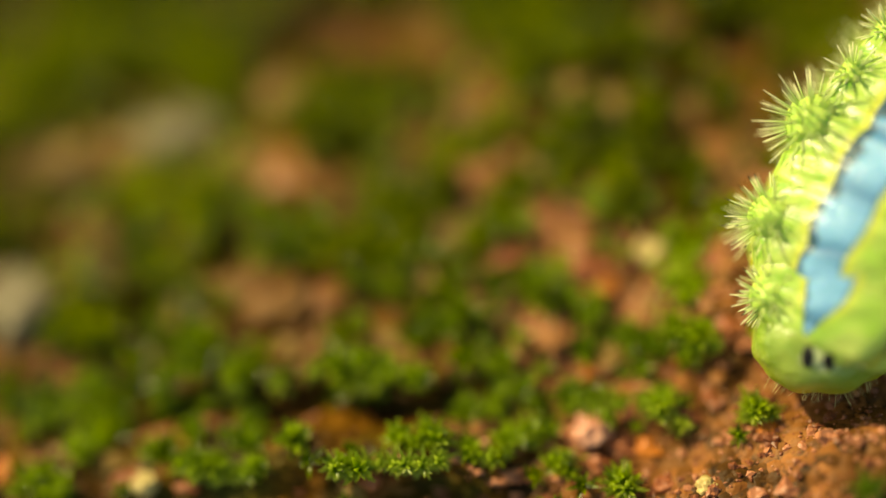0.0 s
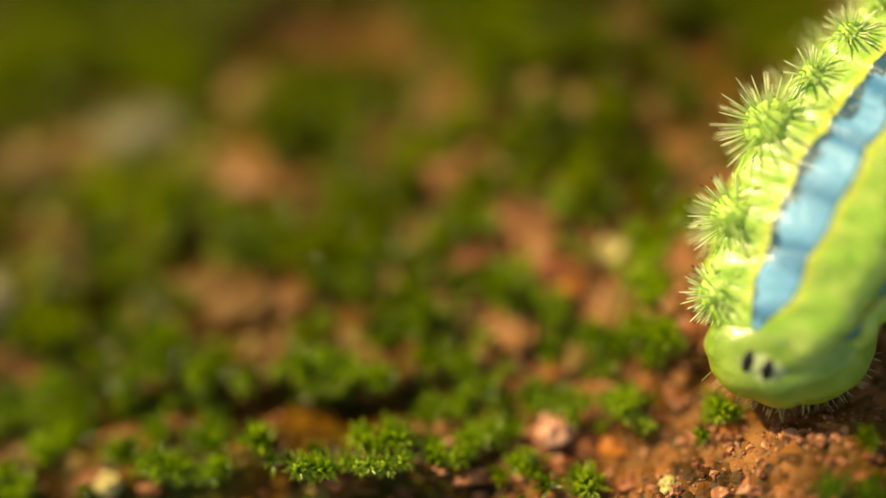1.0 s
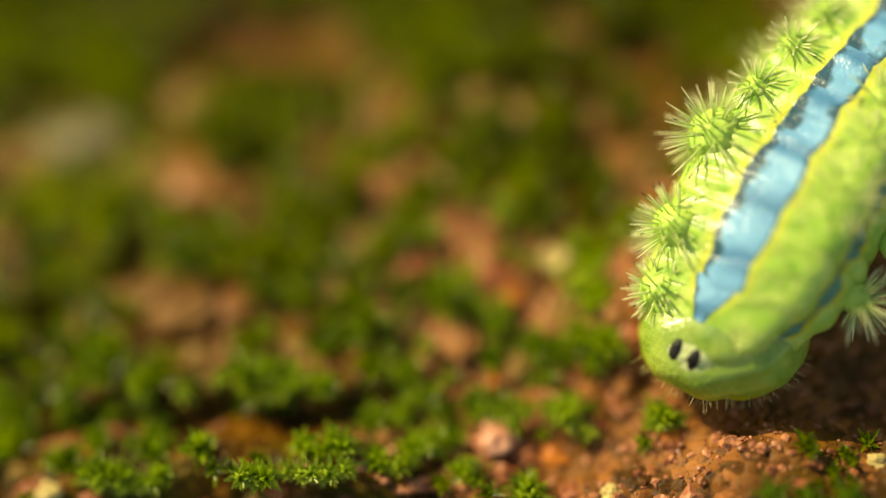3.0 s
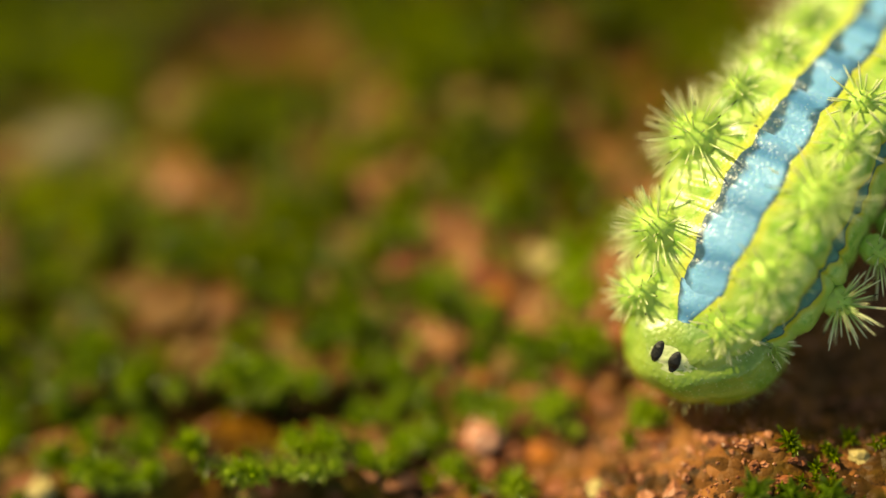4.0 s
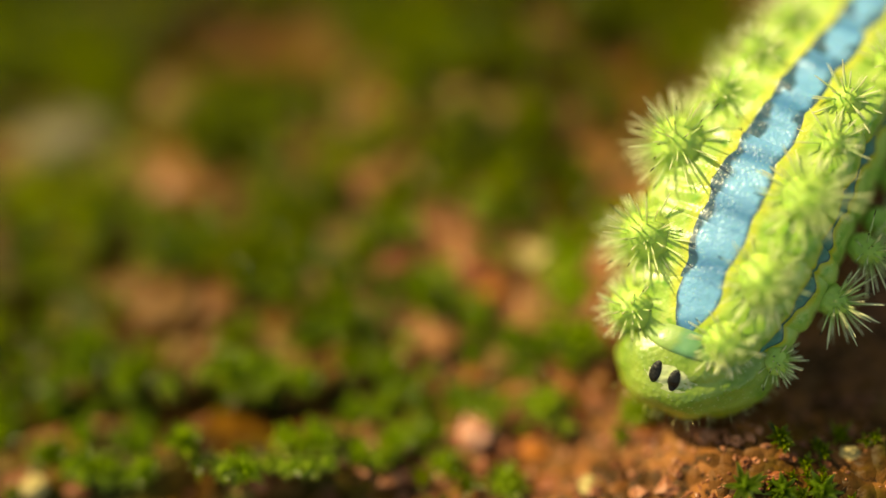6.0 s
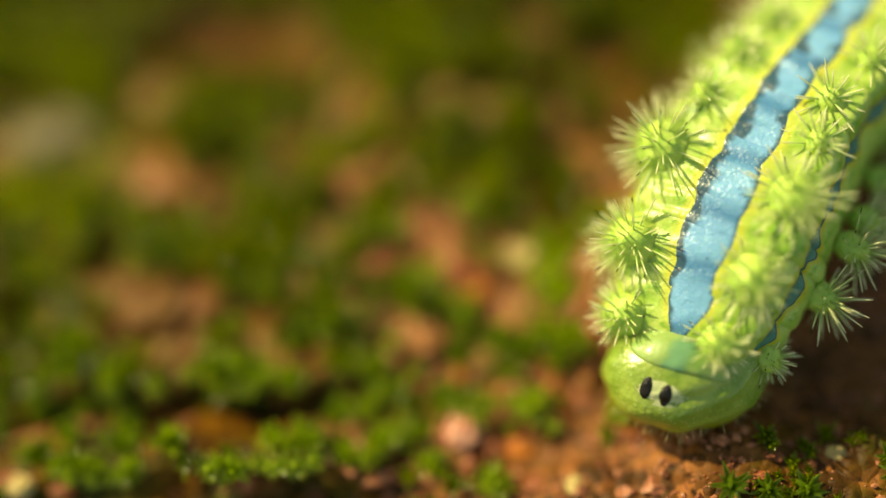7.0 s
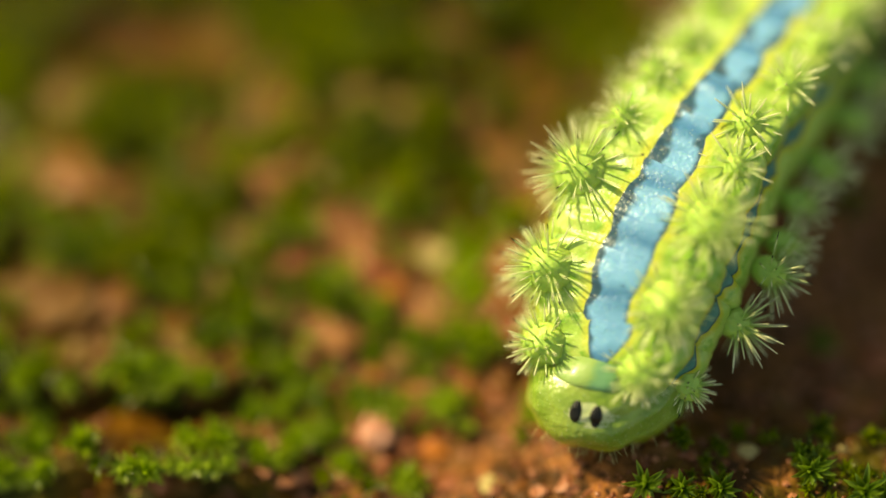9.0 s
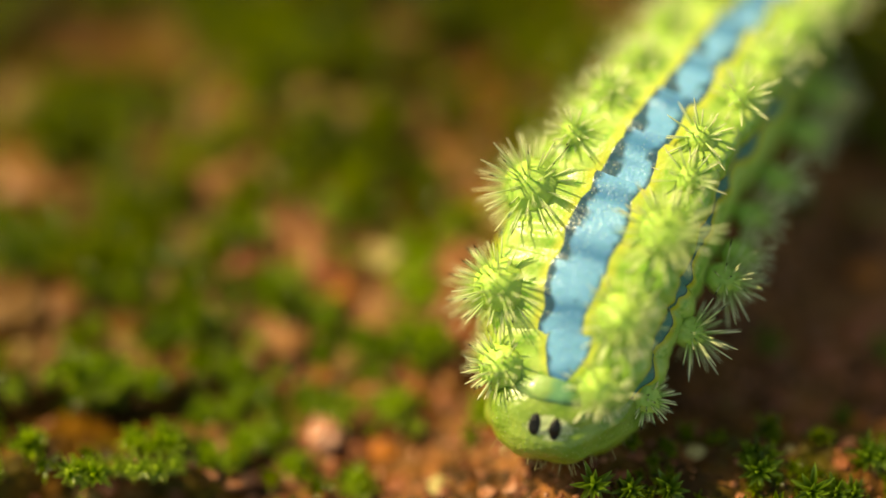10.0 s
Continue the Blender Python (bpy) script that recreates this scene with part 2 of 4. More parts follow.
# ---------------------------------------------------------------- ground
# clods and stone crumbs: x, y, half width, half depth, kind
CLODS_FAR = [
    (-18.7, 7.7, 2.3, 1.4, "grey"), (-21.1, 7.1, 1.6, 0.9, "tan"), (-24, 6.7, 2.2, 1, "tan"), (-13, 4.4, 1.8, 1.4, "clay"),
    (-15.2, 5.8, 1.3, 0.8, "tan"), (-13.5, 9.4, 1.2, 1.1, "tan"), (-4.4, 7.5, 1.6, 1, "brown"), (-4.1, 4.2, 1.5, 1.2, "clay"),
    (-0.2, 8.1, 1.3, 1.2, "tan"), (1.9, 7.4, 1, 0.8, "tan"), (6.4, 10.2, 1, 0.9, "clay"), (6.4, 4.9, 1.2, 1, "clay"),
    (-25.4, -1.9, 1.7, 2, "grey"), (4.3, 12.2, 1.4, 0.8, "brown"), (-1.5, 2.1, 1.1, 0.8, "clay"),
    (5.5, 7.3, 0.8, 0.7, "brown")]
CLODS_MIDDLE = [
    (-16.3, -0.8, 0.8, 0.7, "tan"), (-13, -2.2, 1.6, 1, "brown"), (-15, -1.1, 1, 0.8, "brown"), (-12.5, -4.2, 0.8, 0.7, "tan"),
    (-11.1, -1.6, 0.9, 0.6, "clay"), (-8, -4, 0.9, 0.8, "tan"), (-7.2, -5.2, 0.7, 0.5, "brown"), (-5.5, 1.5, 1.1, 0.6, "brown"),
    (-0.3, 0.4, 1.3, 1.1, "clay"), (0.5, -0.9, 1, 0.9, "red"), (1.2, -1.8, 0.9, 0.5, "orange"), (-3, -0.2, 0.8, 0.8, "red"),
    (-1.1, -3.7, 1, 0.8, "clay"), (0.7, -5.3, 0.6, 0.5, "orange"), (3.3, 0, 0.7, 0.7, "pale"), (3.6, -2.6, 0.5, 1.2, "tan"),
    (2.8, -2.6, 0.5, 1, "clay"), (1.7, -4.8, 0.7, 0.7, "tan"), (-6, -0.6, 0.6, 0.9, "tan")]
CRUMBS_NEAR = [
    (4.4, -5.4, 0.4, 0.3, "orange"), (5.8, -3.4, 0.5, 0.5, "clay"), (6, -1.2, 0.5, 0.7, "red"), (6.1, -6.1, 0.4, 0.4, "clay"),
    (6.5, -4.3, 0.6, 0.6, "red"), (0.7, -8.3, 0.8, 0.8, "pink"), (1.9, -8.8, 0.7, 0.6, "red"), (1, -9.8, 0.5, 0.4, "red"),
    (3.1, -9, 0.6, 0.4, "orange"), (1.7, -6.5, 0.5, 0.3, "orange"), (2.4, -7.5, 0.6, 0.4, "red"), (4.8, -7.7, 0.5, 0.4, "red"),
    (5.8, -6.8, 0.4, 0.3, "red"), (6.8, -5.5, 0.3, 0.3, "brown"), (8.2, -8.7, 0.6, 0.4, "orange"), (7.5, -6.7, 0.4, 0.3, "clay"),
    (5.5, -11.2, 0.5, 0.4, "pale"), (3.8, -10.8, 0.5, 0.4, "red"), (-4.2, -8.2, 0.4, 0.4, "clay"), (-3.6, -7.7, 0.3, 0.2, "red")]
CRUMBS_LEFT = [
    (-17.9, -8.3, 0.7, 0.6, "red"), (-18.3, -10.8, 0.6, 0.5, "pale"), (-20.1, -9.4, 1.1, 0.7, "tan"), (-19.2, -10.4, 0.6, 0.4, "red"),
    (-9.3, -11, 0.7, 0.5, "tan"), (-8.6, -10.9, 0.5, 0.5, "red"), (-16.2, -7.5, 0.7, 0.3, "red"), (-22.1, -9, 0.8, 0.5, "brown"),
    (-24.8, -9.7, 0.6, 0.8, "orange"), (-13.2, -7.6, 0.3, 0.2, "clay"), (-18.1, -3, 0.6, 0.6, "tan"), (-7.6, -10.8, 0.7, 0.3, "brown"),
    (-5.5, -10.7, 0.7, 0.3, "brown"), (-18.8, -5.4, 0.8, 0.5, "tan"), (-10.4, -2.9, 0.7, 0.5, "brown"), (-16.6, -10.8, 0.6, 0.3, "red"),
    (-11.3, -4.3, 0.6, 0.5, "brown")]
CRUMBS_SHADE = [
    (23.9, -8.7, 0.3, 0.4, "orange"), (16.4, -10.5, 0.5, 0.4, "pale"), (20.3, -10.5, 0.2, 0.2, "pale"), (24.3, -4.2, 0.7, 0.7, "red"),
    (25.2, -3.4, 0.5, 0.5, "red"), (22.8, -5.7, 0.8, 0.6, "red"), (21.1, -9.3, 0.3, 0.3, "red"), (18.1, -7.9, 0.5, 0.4, "brown"),
    (20.5, -7.2, 0.5, 0.4, "red"), (22.4, -11.3, 0.3, 0.3, "red"), (23.5, -11.6, 0.3, 0.2, "clay"), (25.9, 2.2, 1.1, 0.8, "tan"),
    (25.3, -1.1, 0.7, 0.5, "orange"), (24, 0.4, 0.7, 0.5, "brown"), (13, -11.7, 0.4, 0.2, "red"), (15.3, -11, 0.2, 0.2, "red"),
    (13.8, -10.8, 0.3, 0.2, "red"), (25.1, -6.8, 0.4, 0.4, "red"), (20, -5.6, 0.5, 0.3, "red")]
CRUMBS = CLODS_FAR + CLODS_MIDDLE + CRUMBS_NEAR + CRUMBS_LEFT + CRUMBS_SHADE
CRUMB_XY = np.array([row[:4] for row in CRUMBS])


# dark hollows between the cushions: x, y, radius
GAPS = [(-12.5, 13.2, 2.2), (-8.2, 13.0, 2.4), (-10.0, 6.4, 1.3), (-23.5, 3.4, 1.7), (-25.2, 1.9, 1.6), (-5.6, 10.4, 1.6), (7.3, 11.8, 1.8), (-16.2, 0.3, 1.0), (-19.6, -1.4, 0.9)]


def ramp(x, lo, hi):
    q = min(max((x - lo) / (hi - lo), 0.0), 1.0)
    return q * q * (3 - 2 * q)


def terrain(x, y):
    """The lie of the ground (mm): a bank that sinks away behind and to the left, with a hummock and low terraces whose lips face the front."""
    back = min(max(-9.0, y + 6.0), 40.0)
    h = (0.10 * min(back, 8.0) + (0.15 * ramp(x, -18.0, -2.0) - 0.06) * max(back - 8.0, 0.0)) * ramp(x, 10.0, -1.0) - 0.06 * min(max(0.0, 11.0 - x), 70.0)
    h -= 1.2 * math.exp(-((x - 1.5) / 4.5) ** 2 - ((y + 7.5) / 4.0) ** 2)          # a shallow bare hollow
    h -= 0.7 * ramp(x, -1.0, -6.0) * ramp(y, -9.3, -7.3)
    for x0, y0, r in GAPS:
        if abs(x - x0) > 3 * r or abs(y - y0) > 3 * r:
            continue
        h -= 1.3 * math.exp(-((x - x0) ** 2 + (y - y0) ** 2) / (r * r))
    h += 1.2 * ramp(x, 7.5, 12.0) * ramp(y, -8.0, -10.3)
    along = x - 0.45 * y                                      # the hummock that the larva climbs over
    h += 3.5 * ramp(y, -8.2, 1.5) * (1 - 0.25 * ramp(y, 8.0, 20.0)) * ramp(y, 60.0, 36.0) * ramp(along, 3.5, 10.5) * ramp(along, 24.0, 16.0)
    for x0, y0, width, rise in ((-7.5, -10.7, 5.0, 1.7), (-11.0, -6.3, 7.5, 1.7), (-19.0, -11.1, 4.0, 0.9), (1.8, -8.2, 2.6, 0.6)):
        q = y - y0 - 0.35 * math.sin(x * 1.1 + y0)
        lip = 0.9 * math.exp(-max(q, 0) / 1.8) if q > 0 else -math.exp(q / 0.9)
        lip *= min(1.0, abs(q) / 0.25)
        h += rise * 0.8 * lip * math.exp(-((x - x0) / width) ** 4)
    return h


def ground_height(x, y):
    p = Vector((x * 0.11, y * 0.11, 3.1))
    return terrain(x, y) + 0.5 * noise.noise(p * 1.6) + 0.4 * noise.noise(p * 3.4) + 0.3 * noise.noise(p * 8.0) + 0.12 * noise.noise(p * 19.0) - 0.25


def bareness(x, y):
    """1 where the red soil lies bare, 0 where moss and humus cover it. At the front right the dark humus stands in for
    shade.
    """
    b = ramp(x + 0.5 * y, -7.3, -3.3) * ramp(y, -2.0, -6.0) * (0.05 + 0.45 * ramp(x, 13.5, 11.0) + 0.5 * ramp(y, -10.0, -7.5)) + 0.55 * ramp(x, 14.0, 18.0) * ramp(y, -9.5, -6.0) * ramp(y, 12.0, 4.0) + 0.4 * ramp(x, -4.0, 0.0) * ramp(y, 2.5, -1.0)
    b += 0.6 * float(np.exp(-(((x - CRUMB_XY[:, 0]) / CRUMB_XY[:, 2]) ** 2 + ((y - CRUMB_XY[:, 1]) / CRUMB_XY[:, 3]) ** 2) / 1.4).sum())
    return min(b, 1.0)


def build_ground():
    core = np.arange(-46.0, 46.01, 0.38)
    out = 46.0 + 0.4 * (1.22 ** np.arange(1, 58) - 1) / 0.22
    axis = np.concatenate([-out[::-1], core, out])
    n = len(axis)
    verts, uvs = [], []
    for y in axis:
        for x in axis:
            far = max(abs(x), abs(y))
            verts.append((x, y, ground_height(x, y) * min(1.0, 90.0 / far)))
            uvs.append((bareness(x, y) if far < 47 else 0.2, 0.0))
    faces = [(j * n + i, j * n + i + 1, (j + 1) * n + i + 1, (j + 1) * n + i) for j in range(n - 1) for i in range(n - 1)]
    ob = new("ground", mesh_of("ground", verts, faces, [SOIL], uvs))
    return tagged(ob, "damp reddish-brown laterite soil with thin green film", "ground", kind="structure")


# ---------------------------------------------------------------- larva
# the back faces up, to the front and a little to the left
FACING = np.array((-0.46, -0.50, 0.83))
# the line of the back, from the neck to the tail
BACK = [(8.55, -7.1, 3.7), (8.96, -6.22, 4.7), (9.64, -5.26, 5.6), (10.3, -3.81, 6.8), (11.12, -2.6, 7.5), (11.85, -1.32, 8.1), (12.97, 0.25, 8.5), (13.84, 1.56, 8.89),
        (15.01, 3.14, 9.12), (16.37, 4.82, 9.07), (17.56, 6.69, 8.82), (19.5, 9.21, 8.41), (21.91, 11.82, 7.81), (24.74, 14.57, 6.96), (27.75, 17.31, 5.83)]
BK = np.array(BACK)
BS = np.concatenate([[0], np.cumsum(np.linalg.norm(np.diff(BK, axis=0), axis=1))])
BS -= BS[1]
HALF_W = ([-1.4, 0.0, 1.5, 3.5, 6.0, 12.0, 18.0, 23.0, 26.5], [2.6, 3.2, 3.8, 4.2, 4.2, 3.6, 3.3, 2.6, 1.1])


def back_at(s):
    """Place, tangent, right and up of the back line; smoothed over a millimetre and a half."""
    def p(q):
        q = np.clip(q, BS[0], BS[-1])
        return np.array([np.interp(q, BS, BK[:, i]) for i in range(3)])
    w = np.array([0.2, 0.6, 1.0, 0.6, 0.2])
    o = np.array([-1.2, -0.6, 0.0, 0.6, 1.2])
    c = sum(k * p(s + d) for k, d in zip(w, o)) / w.sum()
    if s > BS[-1]:
        c = c + (s - BS[-1]) * np.array([0.7, 0.62, -0.35])
    if s < BS[0]:
        c = c + (s - BS[0]) * np.array([0.45, 0.8, 0.4])
    tan = p(s + 1.8) - p(s - 1.8)
    tan[2] *= 0.6
    tan /= np.linalg.norm(tan)
    up = FACING - (FACING @ tan) * tan
    up /= np.linalg.norm(up)
    return c, tan, np.cross(tan, up), up


def half_height(s):
    return float(np.interp(s, [-1.5, 0.0, 4.0, 8.0, 18.0, 26.0], [1.6, 2.2, 2.9, 3.2, 3.4, 1.6]))


def skin_point(s, th, inset=0.0):
    """Point of the body's surface: s mm along the back, th radians round from the middle of the back (right positive)."""
    c, tan, right, up = back_at(s)
    a = float(np.interp(s, *HALF_W))
    b = half_height(s)
    box = ramp(s, 2.0, 9.0)                                   # behind the shoulders the flanks stand steeper
    k = math.copysign(abs(math.sin(th)) ** (0.86 - 0.22 * box), math.sin(th))
    kc = math.copysign(abs(math.cos(th)) ** (1.0 - 0.35 * box), math.cos(th))
    ridge = 0.42 * math.exp(-((abs(th) - 0.78) / 0.26) ** 2) + 0.30 * math.exp(-((abs(th) - 1.62) / 0.25) ** 2) - 0.12 * math.exp(-((abs(th) - 1.2) / 0.16) ** 2)
    ridge += 0.10 * noise.noise(Vector((s * 0.9, th * 3.2, 0.5))) + 0.06 * noise.noise(Vector((s * 2.6, th * 9.0, 2.5)))
    grow = 1.0 + (ridge - inset) / max(a, 1.0)
    x = a * k * grow
    pt = c - up * b + right * x + up * (b * kc * grow)
    return pt


def skin_frame(s, th):
    p = skin_point(s, th)
    du = skin_point(s + 0.25, th) - skin_point(s - 0.25, th)
    dv = skin_point(s, th + 0.07) - skin_point(s, th - 0.07)
    n = np.cross(dv, du)
    n /= np.linalg.norm(n)
    c, _, _, up = back_at(s)
    mid = c - up * half_height(s)
    return p, n if n @ (p - mid) > 0 else -n


def spine_shape(length, root, sides=5):
    """A stiff tapering spine along +z, with its uv."""
    rings = [(0.0, 1.0), (0.45, 0.92), (0.8, 0.72), (0.97, 0.32)]
    v, u = [], []
    for h, r in rings:
        for i in range(sides):
            a = 2 * math.pi * i / sides
            v.append((root * r * math.cos(a), root * r * math.sin(a), length * h))
            u.append((h, i / sides))
    v.append((0, 0, length))
    u.append((1.0, 0.5))
    f = [(k * sides + i, k * sides + (i + 1) % sides, (k + 1) * sides + (i + 1) % sides, (k + 1) * sides + i) for k in range(len(rings) - 1) for i in range(sides)]
    t = (len(rings) - 1) * sides
    f += [(t + i, t + (i + 1) % sides, len(v) - 1) for i in range(sides)]
    return np.array(v), f, np.array(u)


SPINES = {}
SPINE_SIZES = (0.35, 0.5, 0.7, 0.9, 1.1, 1.3, 1.55)
for kind_, mat_ in (("pale", SPINE), ("dark", SPINE_DARK)):
    for size_ in SPINE_SIZES:
        v_, f_, u_ = spine_shape(size_, 0.044)
        SPINES[kind_, size_] = mesh_of("spine", v_, f_, [mat_], u_)


def spine_dirs(rng, n, axis, spread):
    """n directions round axis, evenly strewn within spread degrees."""
    m = basis(axis)
    dirs = []
    for i in range(n):
        ct = 1 - (1 - math.cos(radians(spread))) * (i + 0.5) / n
        st = math.sqrt(1 - ct * ct)
        a = i * 2.39996 + rng.uniform(-0.25, 0.25)
        d = np.array((st * math.cos(a), st * math.sin(a), ct)) + rng.normal(0, 0.06, 3)
        dirs.append(m @ (d / np.linalg.norm(d)))
    return dirs


def scolus(larva, s, th, size, count, length, rng, single):
    """A spiny tubercle: a soft cone with a star of stiff spines. Gives the cone, its place and the way it points."""
    p, n = skin_frame(s, th)
    v, f = ball(4)
    m = basis(n)
    stalk = float(np.interp(s, [3.0, 3.8, 6.0], [0.0, 0.5, 0.9])) if th > 1.3 else 0.0                  # those along the flanks stand on stalks
    form = np.array((1.12, 1.12, 1.0 + 0.5 * stalk)) * size * (0.72 if stalk else 1.0)
    taper = 1.0 - 0.22 * np.clip(v[:, 2:], -0.6, 1.0)                   # narrower towards the top
    lump = np.array([1 + 0.13 * noise.noise(Vector(q) * 2.2 + Vector((s, th, 0))) + 0.09 * noise.noise(Vector(q) * 5.5 + Vector((th, s, 3))) for q in v])[:, None]
    body = (v * lump * form * np.concatenate([taper, taper, np.ones_like(taper)], axis=1)) @ m.T
    at = p + n * (stalk - size * 0.22)
    mound = place(new("tubercle", mesh_of("tubercle", body, f, [MOUND])), *at, larva)
    pieces = []
    for d in spine_dirs(rng, int(count * 0.9), np.array((0, 0, 1.0)), 92):
        k = 1.0 - 0.22 * max(-0.6, d[2])
        root = m @ (d * form * np.array((k, k, 1.0)) * 0.93)
        d = m @ d
        want = (1.12 * length + 0.10 * size) * rng.uniform(0.55, 1.15)
        dark = rng.random() < 0.20
        if single:
            ln = min(SPINE_SIZES, key=lambda q: abs(q - want))
            sp = new("spine", SPINES["dark" if dark else "pale", ln])
            sp.parent = mound
            sp.matrix_basis = Matrix.Translation(Vector(root) * MM) @ Vector(d).to_track_quat("Z", "Y").to_matrix().to_4x4()
        else:
            sv, sf, su = spine_shape(want, 0.046)
            pieces.append((sv @ basis(d).T + root, sf, su))
    if pieces:
        v, f, u = joined(pieces)
        ob = new("bristle", mesh_of("bristle", v, f, [SPINE], u))
        ob.parent = mound
        tagged(ob, kind="stuff")
    return mound, at, n


# start and end along the back, scoli as (place along, angle, size, spines, spine length)
SEGMENTS = [
    (-1.25, 1.5, [(-0.1, 0.50, 0.9, 74, 0.66), (-0.15, -0.82, 0.95, 74, 0.66), (0.1, 1.62, 0.65, 50, 0.6), (0.3, -1.5, 0.5, 30, 0.8)]),
    (1.5, 4.4, [(2.8, 0.55, 1.05, 78, 0.92), (2.95, -0.72, 1.1, 72, 1.0), (3.8, 1.68, 0.8, 56, 1.3), (2.9, -1.4, 0.7, 44, 1.2)]),
    (4.4, 5.8, []),
    (5.8, 8.5, [(7.0, 0.55, 1.05, 76, 1.22), (7.2, -0.76, 1.1, 70, 1.3), (7.3, 1.62, 0.75, 50, 1.2), (7.4, -1.5, 0.6, 36, 1.0)]),
    (8.5, 10.9, [(9.7, 0.50, 0.55, 30, 1.0), (9.8, -0.60, 0.55, 40, 0.8), (9.1, 1.68, 0.7, 44, 1.15), (9.9, -1.5, 0.6, 36, 1.0)]),
    (10.9, 13.3, [(11.9, 0.38, 0.6, 30, 1.0), (12.2, -0.60, 0.55, 40, 0.8), (11.7, 1.68, 0.7, 44, 1.1), (12.4, -1.5, 0.6, 36, 1.1)]),
    (13.3, 16.0, [(14.6, 0.5, 0.6, 32, 1.1), (14.7, -0.60, 0.55, 40, 0.8), (14.4, 1.65, 0.7, 44, 1.1), (14.9, -1.35, 0.8, 40, 1.4)]),
    (16.0, 18.8, [(17.4, 0.55, 0.6, 32, 1.1), (17.4, -0.65, 0.55, 40, 0.8), (17.2, 1.6, 0.7, 40, 1.1), (17.5, -1.4, 0.8, 40, 1.4)]),
    (18.8, 21.7, [(20.2, 0.6, 0.8, 36, 1.3), (20.2, -0.7, 0.8, 36, 1.3), (20.2, 1.6, 0.7, 40, 1.4), (20.2, -1.5, 0.7, 40, 1.4)]),
    (21.7, 26.2, [(23.2, 0.7, 0.8, 40, 1.3), (23.2, -0.8, 0.8, 40, 1.3)]),
]


def segment_mesh(s0, s1, pivot, first, last):
    over, rows, cols = 0.9, 40, 84
    lead = 0.35 if first else over
    verts, uvs, faces = [], [], []
    for j in range(rows + 1):
        s = s0 - lead + (s1 - s0 + lead + over) * j / rows
        q = (s - s0) / (s1 - s0)
        out = max(0.0, -q, q - 1) * (s1 - s0)
        crease = 0.17 * max(0.0, 1 - math.sin(math.pi * min(max(q, 0), 1)) * 1.9) ** 1.6 + 0.34 * min(out, 1.0)
        if first and q < 0.3:
            crease = 4.5 * (0.3 - q) ** 2 + 0.2 * max(-q, 0)
        if last and q > 0.35:
            crease = 0.0
        for i in range(cols + 1):
            th = -math.pi + 2 * math.pi * i / cols
            soft = 1 - 0.68 * math.exp(-(th / 0.4) ** 2)           # the folds run out on the back
            lobes = 0.10 * math.cos(2 * math.pi * q * 2 + 0.6 * math.sin(th * 5)) * math.exp(-((abs(th) - 0.42) / 0.16) ** 2)
            swell = 0.055 * math.sin(4.6 * s + 0.7 * math.sin(1.7 * s)) * math.exp(-(th / 0.26) ** 2)     # cross swellings of the back stripe
            verts.append(skin_point(s, th, crease * soft - lobes - swell) - pivot)
            uvs.append((s, th * 4.45))
    for j in range(rows):
        for i in range(cols):
            k = j * (cols + 1) + i
            faces.append((k, k + cols + 1, k + cols + 2, k + 1))
    return mesh_of("segment", verts, faces, [SKIN], uvs)


HOOD_AT = np.array((8.1, -7.83, 3.6))          # middle of the two black spots
HOOD_C = np.array((10.15, -6.2, 2.2))
HOOD_R = np.array((3.6, 2.85, 2.4))


def hood_point(d, lift=0.0):
    d = np.asarray(d, float)
    d = d / np.linalg.norm(d)
    r = 1 + 0.05 * noise.noise(Vector(d) * 1.8) + 0.03 * noise.noise(Vector(d) * 4.5)
    dip = 0.04 * math.exp(-(((d[0] + 0.05) / 0.12) ** 2)) * max(0.0, -d[1]) * max(0.0, 0.75 - d[2])
    fold = 0.03 * math.exp(-((d[2] - 0.42 - 0.25 * d[0]) / 0.11) ** 2) * ramp(d[0], -0.45, 0.1) * max(0.0, -d[1])
    fold -= 0.05 * math.exp(-((d[2] - 0.60 - 0.22 * d[0]) / 0.055) ** 2) * max(0.0, -d[1])
    return HOOD_C + d * HOOD_R * (r - dip + fold) + d * lift


def disc_on_hood(centre, right, down, rx, ry, lift, tilt):
    """A low pad that follows the hood: an oval of rx by ry round a direction."""
    v, f, rings, n = [], [], 5, 20
    for k in range(rings + 1):
        q = k / rings
        for i in range(n):
            a = 2 * math.pi * i / n
            x, y = rx * q * math.cos(a), ry * q * math.sin(a)
            x, y = x * math.cos(tilt) - y * math.sin(tilt), x * math.sin(tilt) + y * math.cos(tilt)
            v.append(hood_point(centre + right * x + down * y, lift * (1 - q ** 4) - 0.03 * q ** 4) - HOOD_AT)
    for k in range(rings):
        for i in range(n):
            f.append((k * n + i, k * n + (i + 1) % n, (k + 1) * n + (i + 1) % n, (k + 1) * n + i))
    return v, f


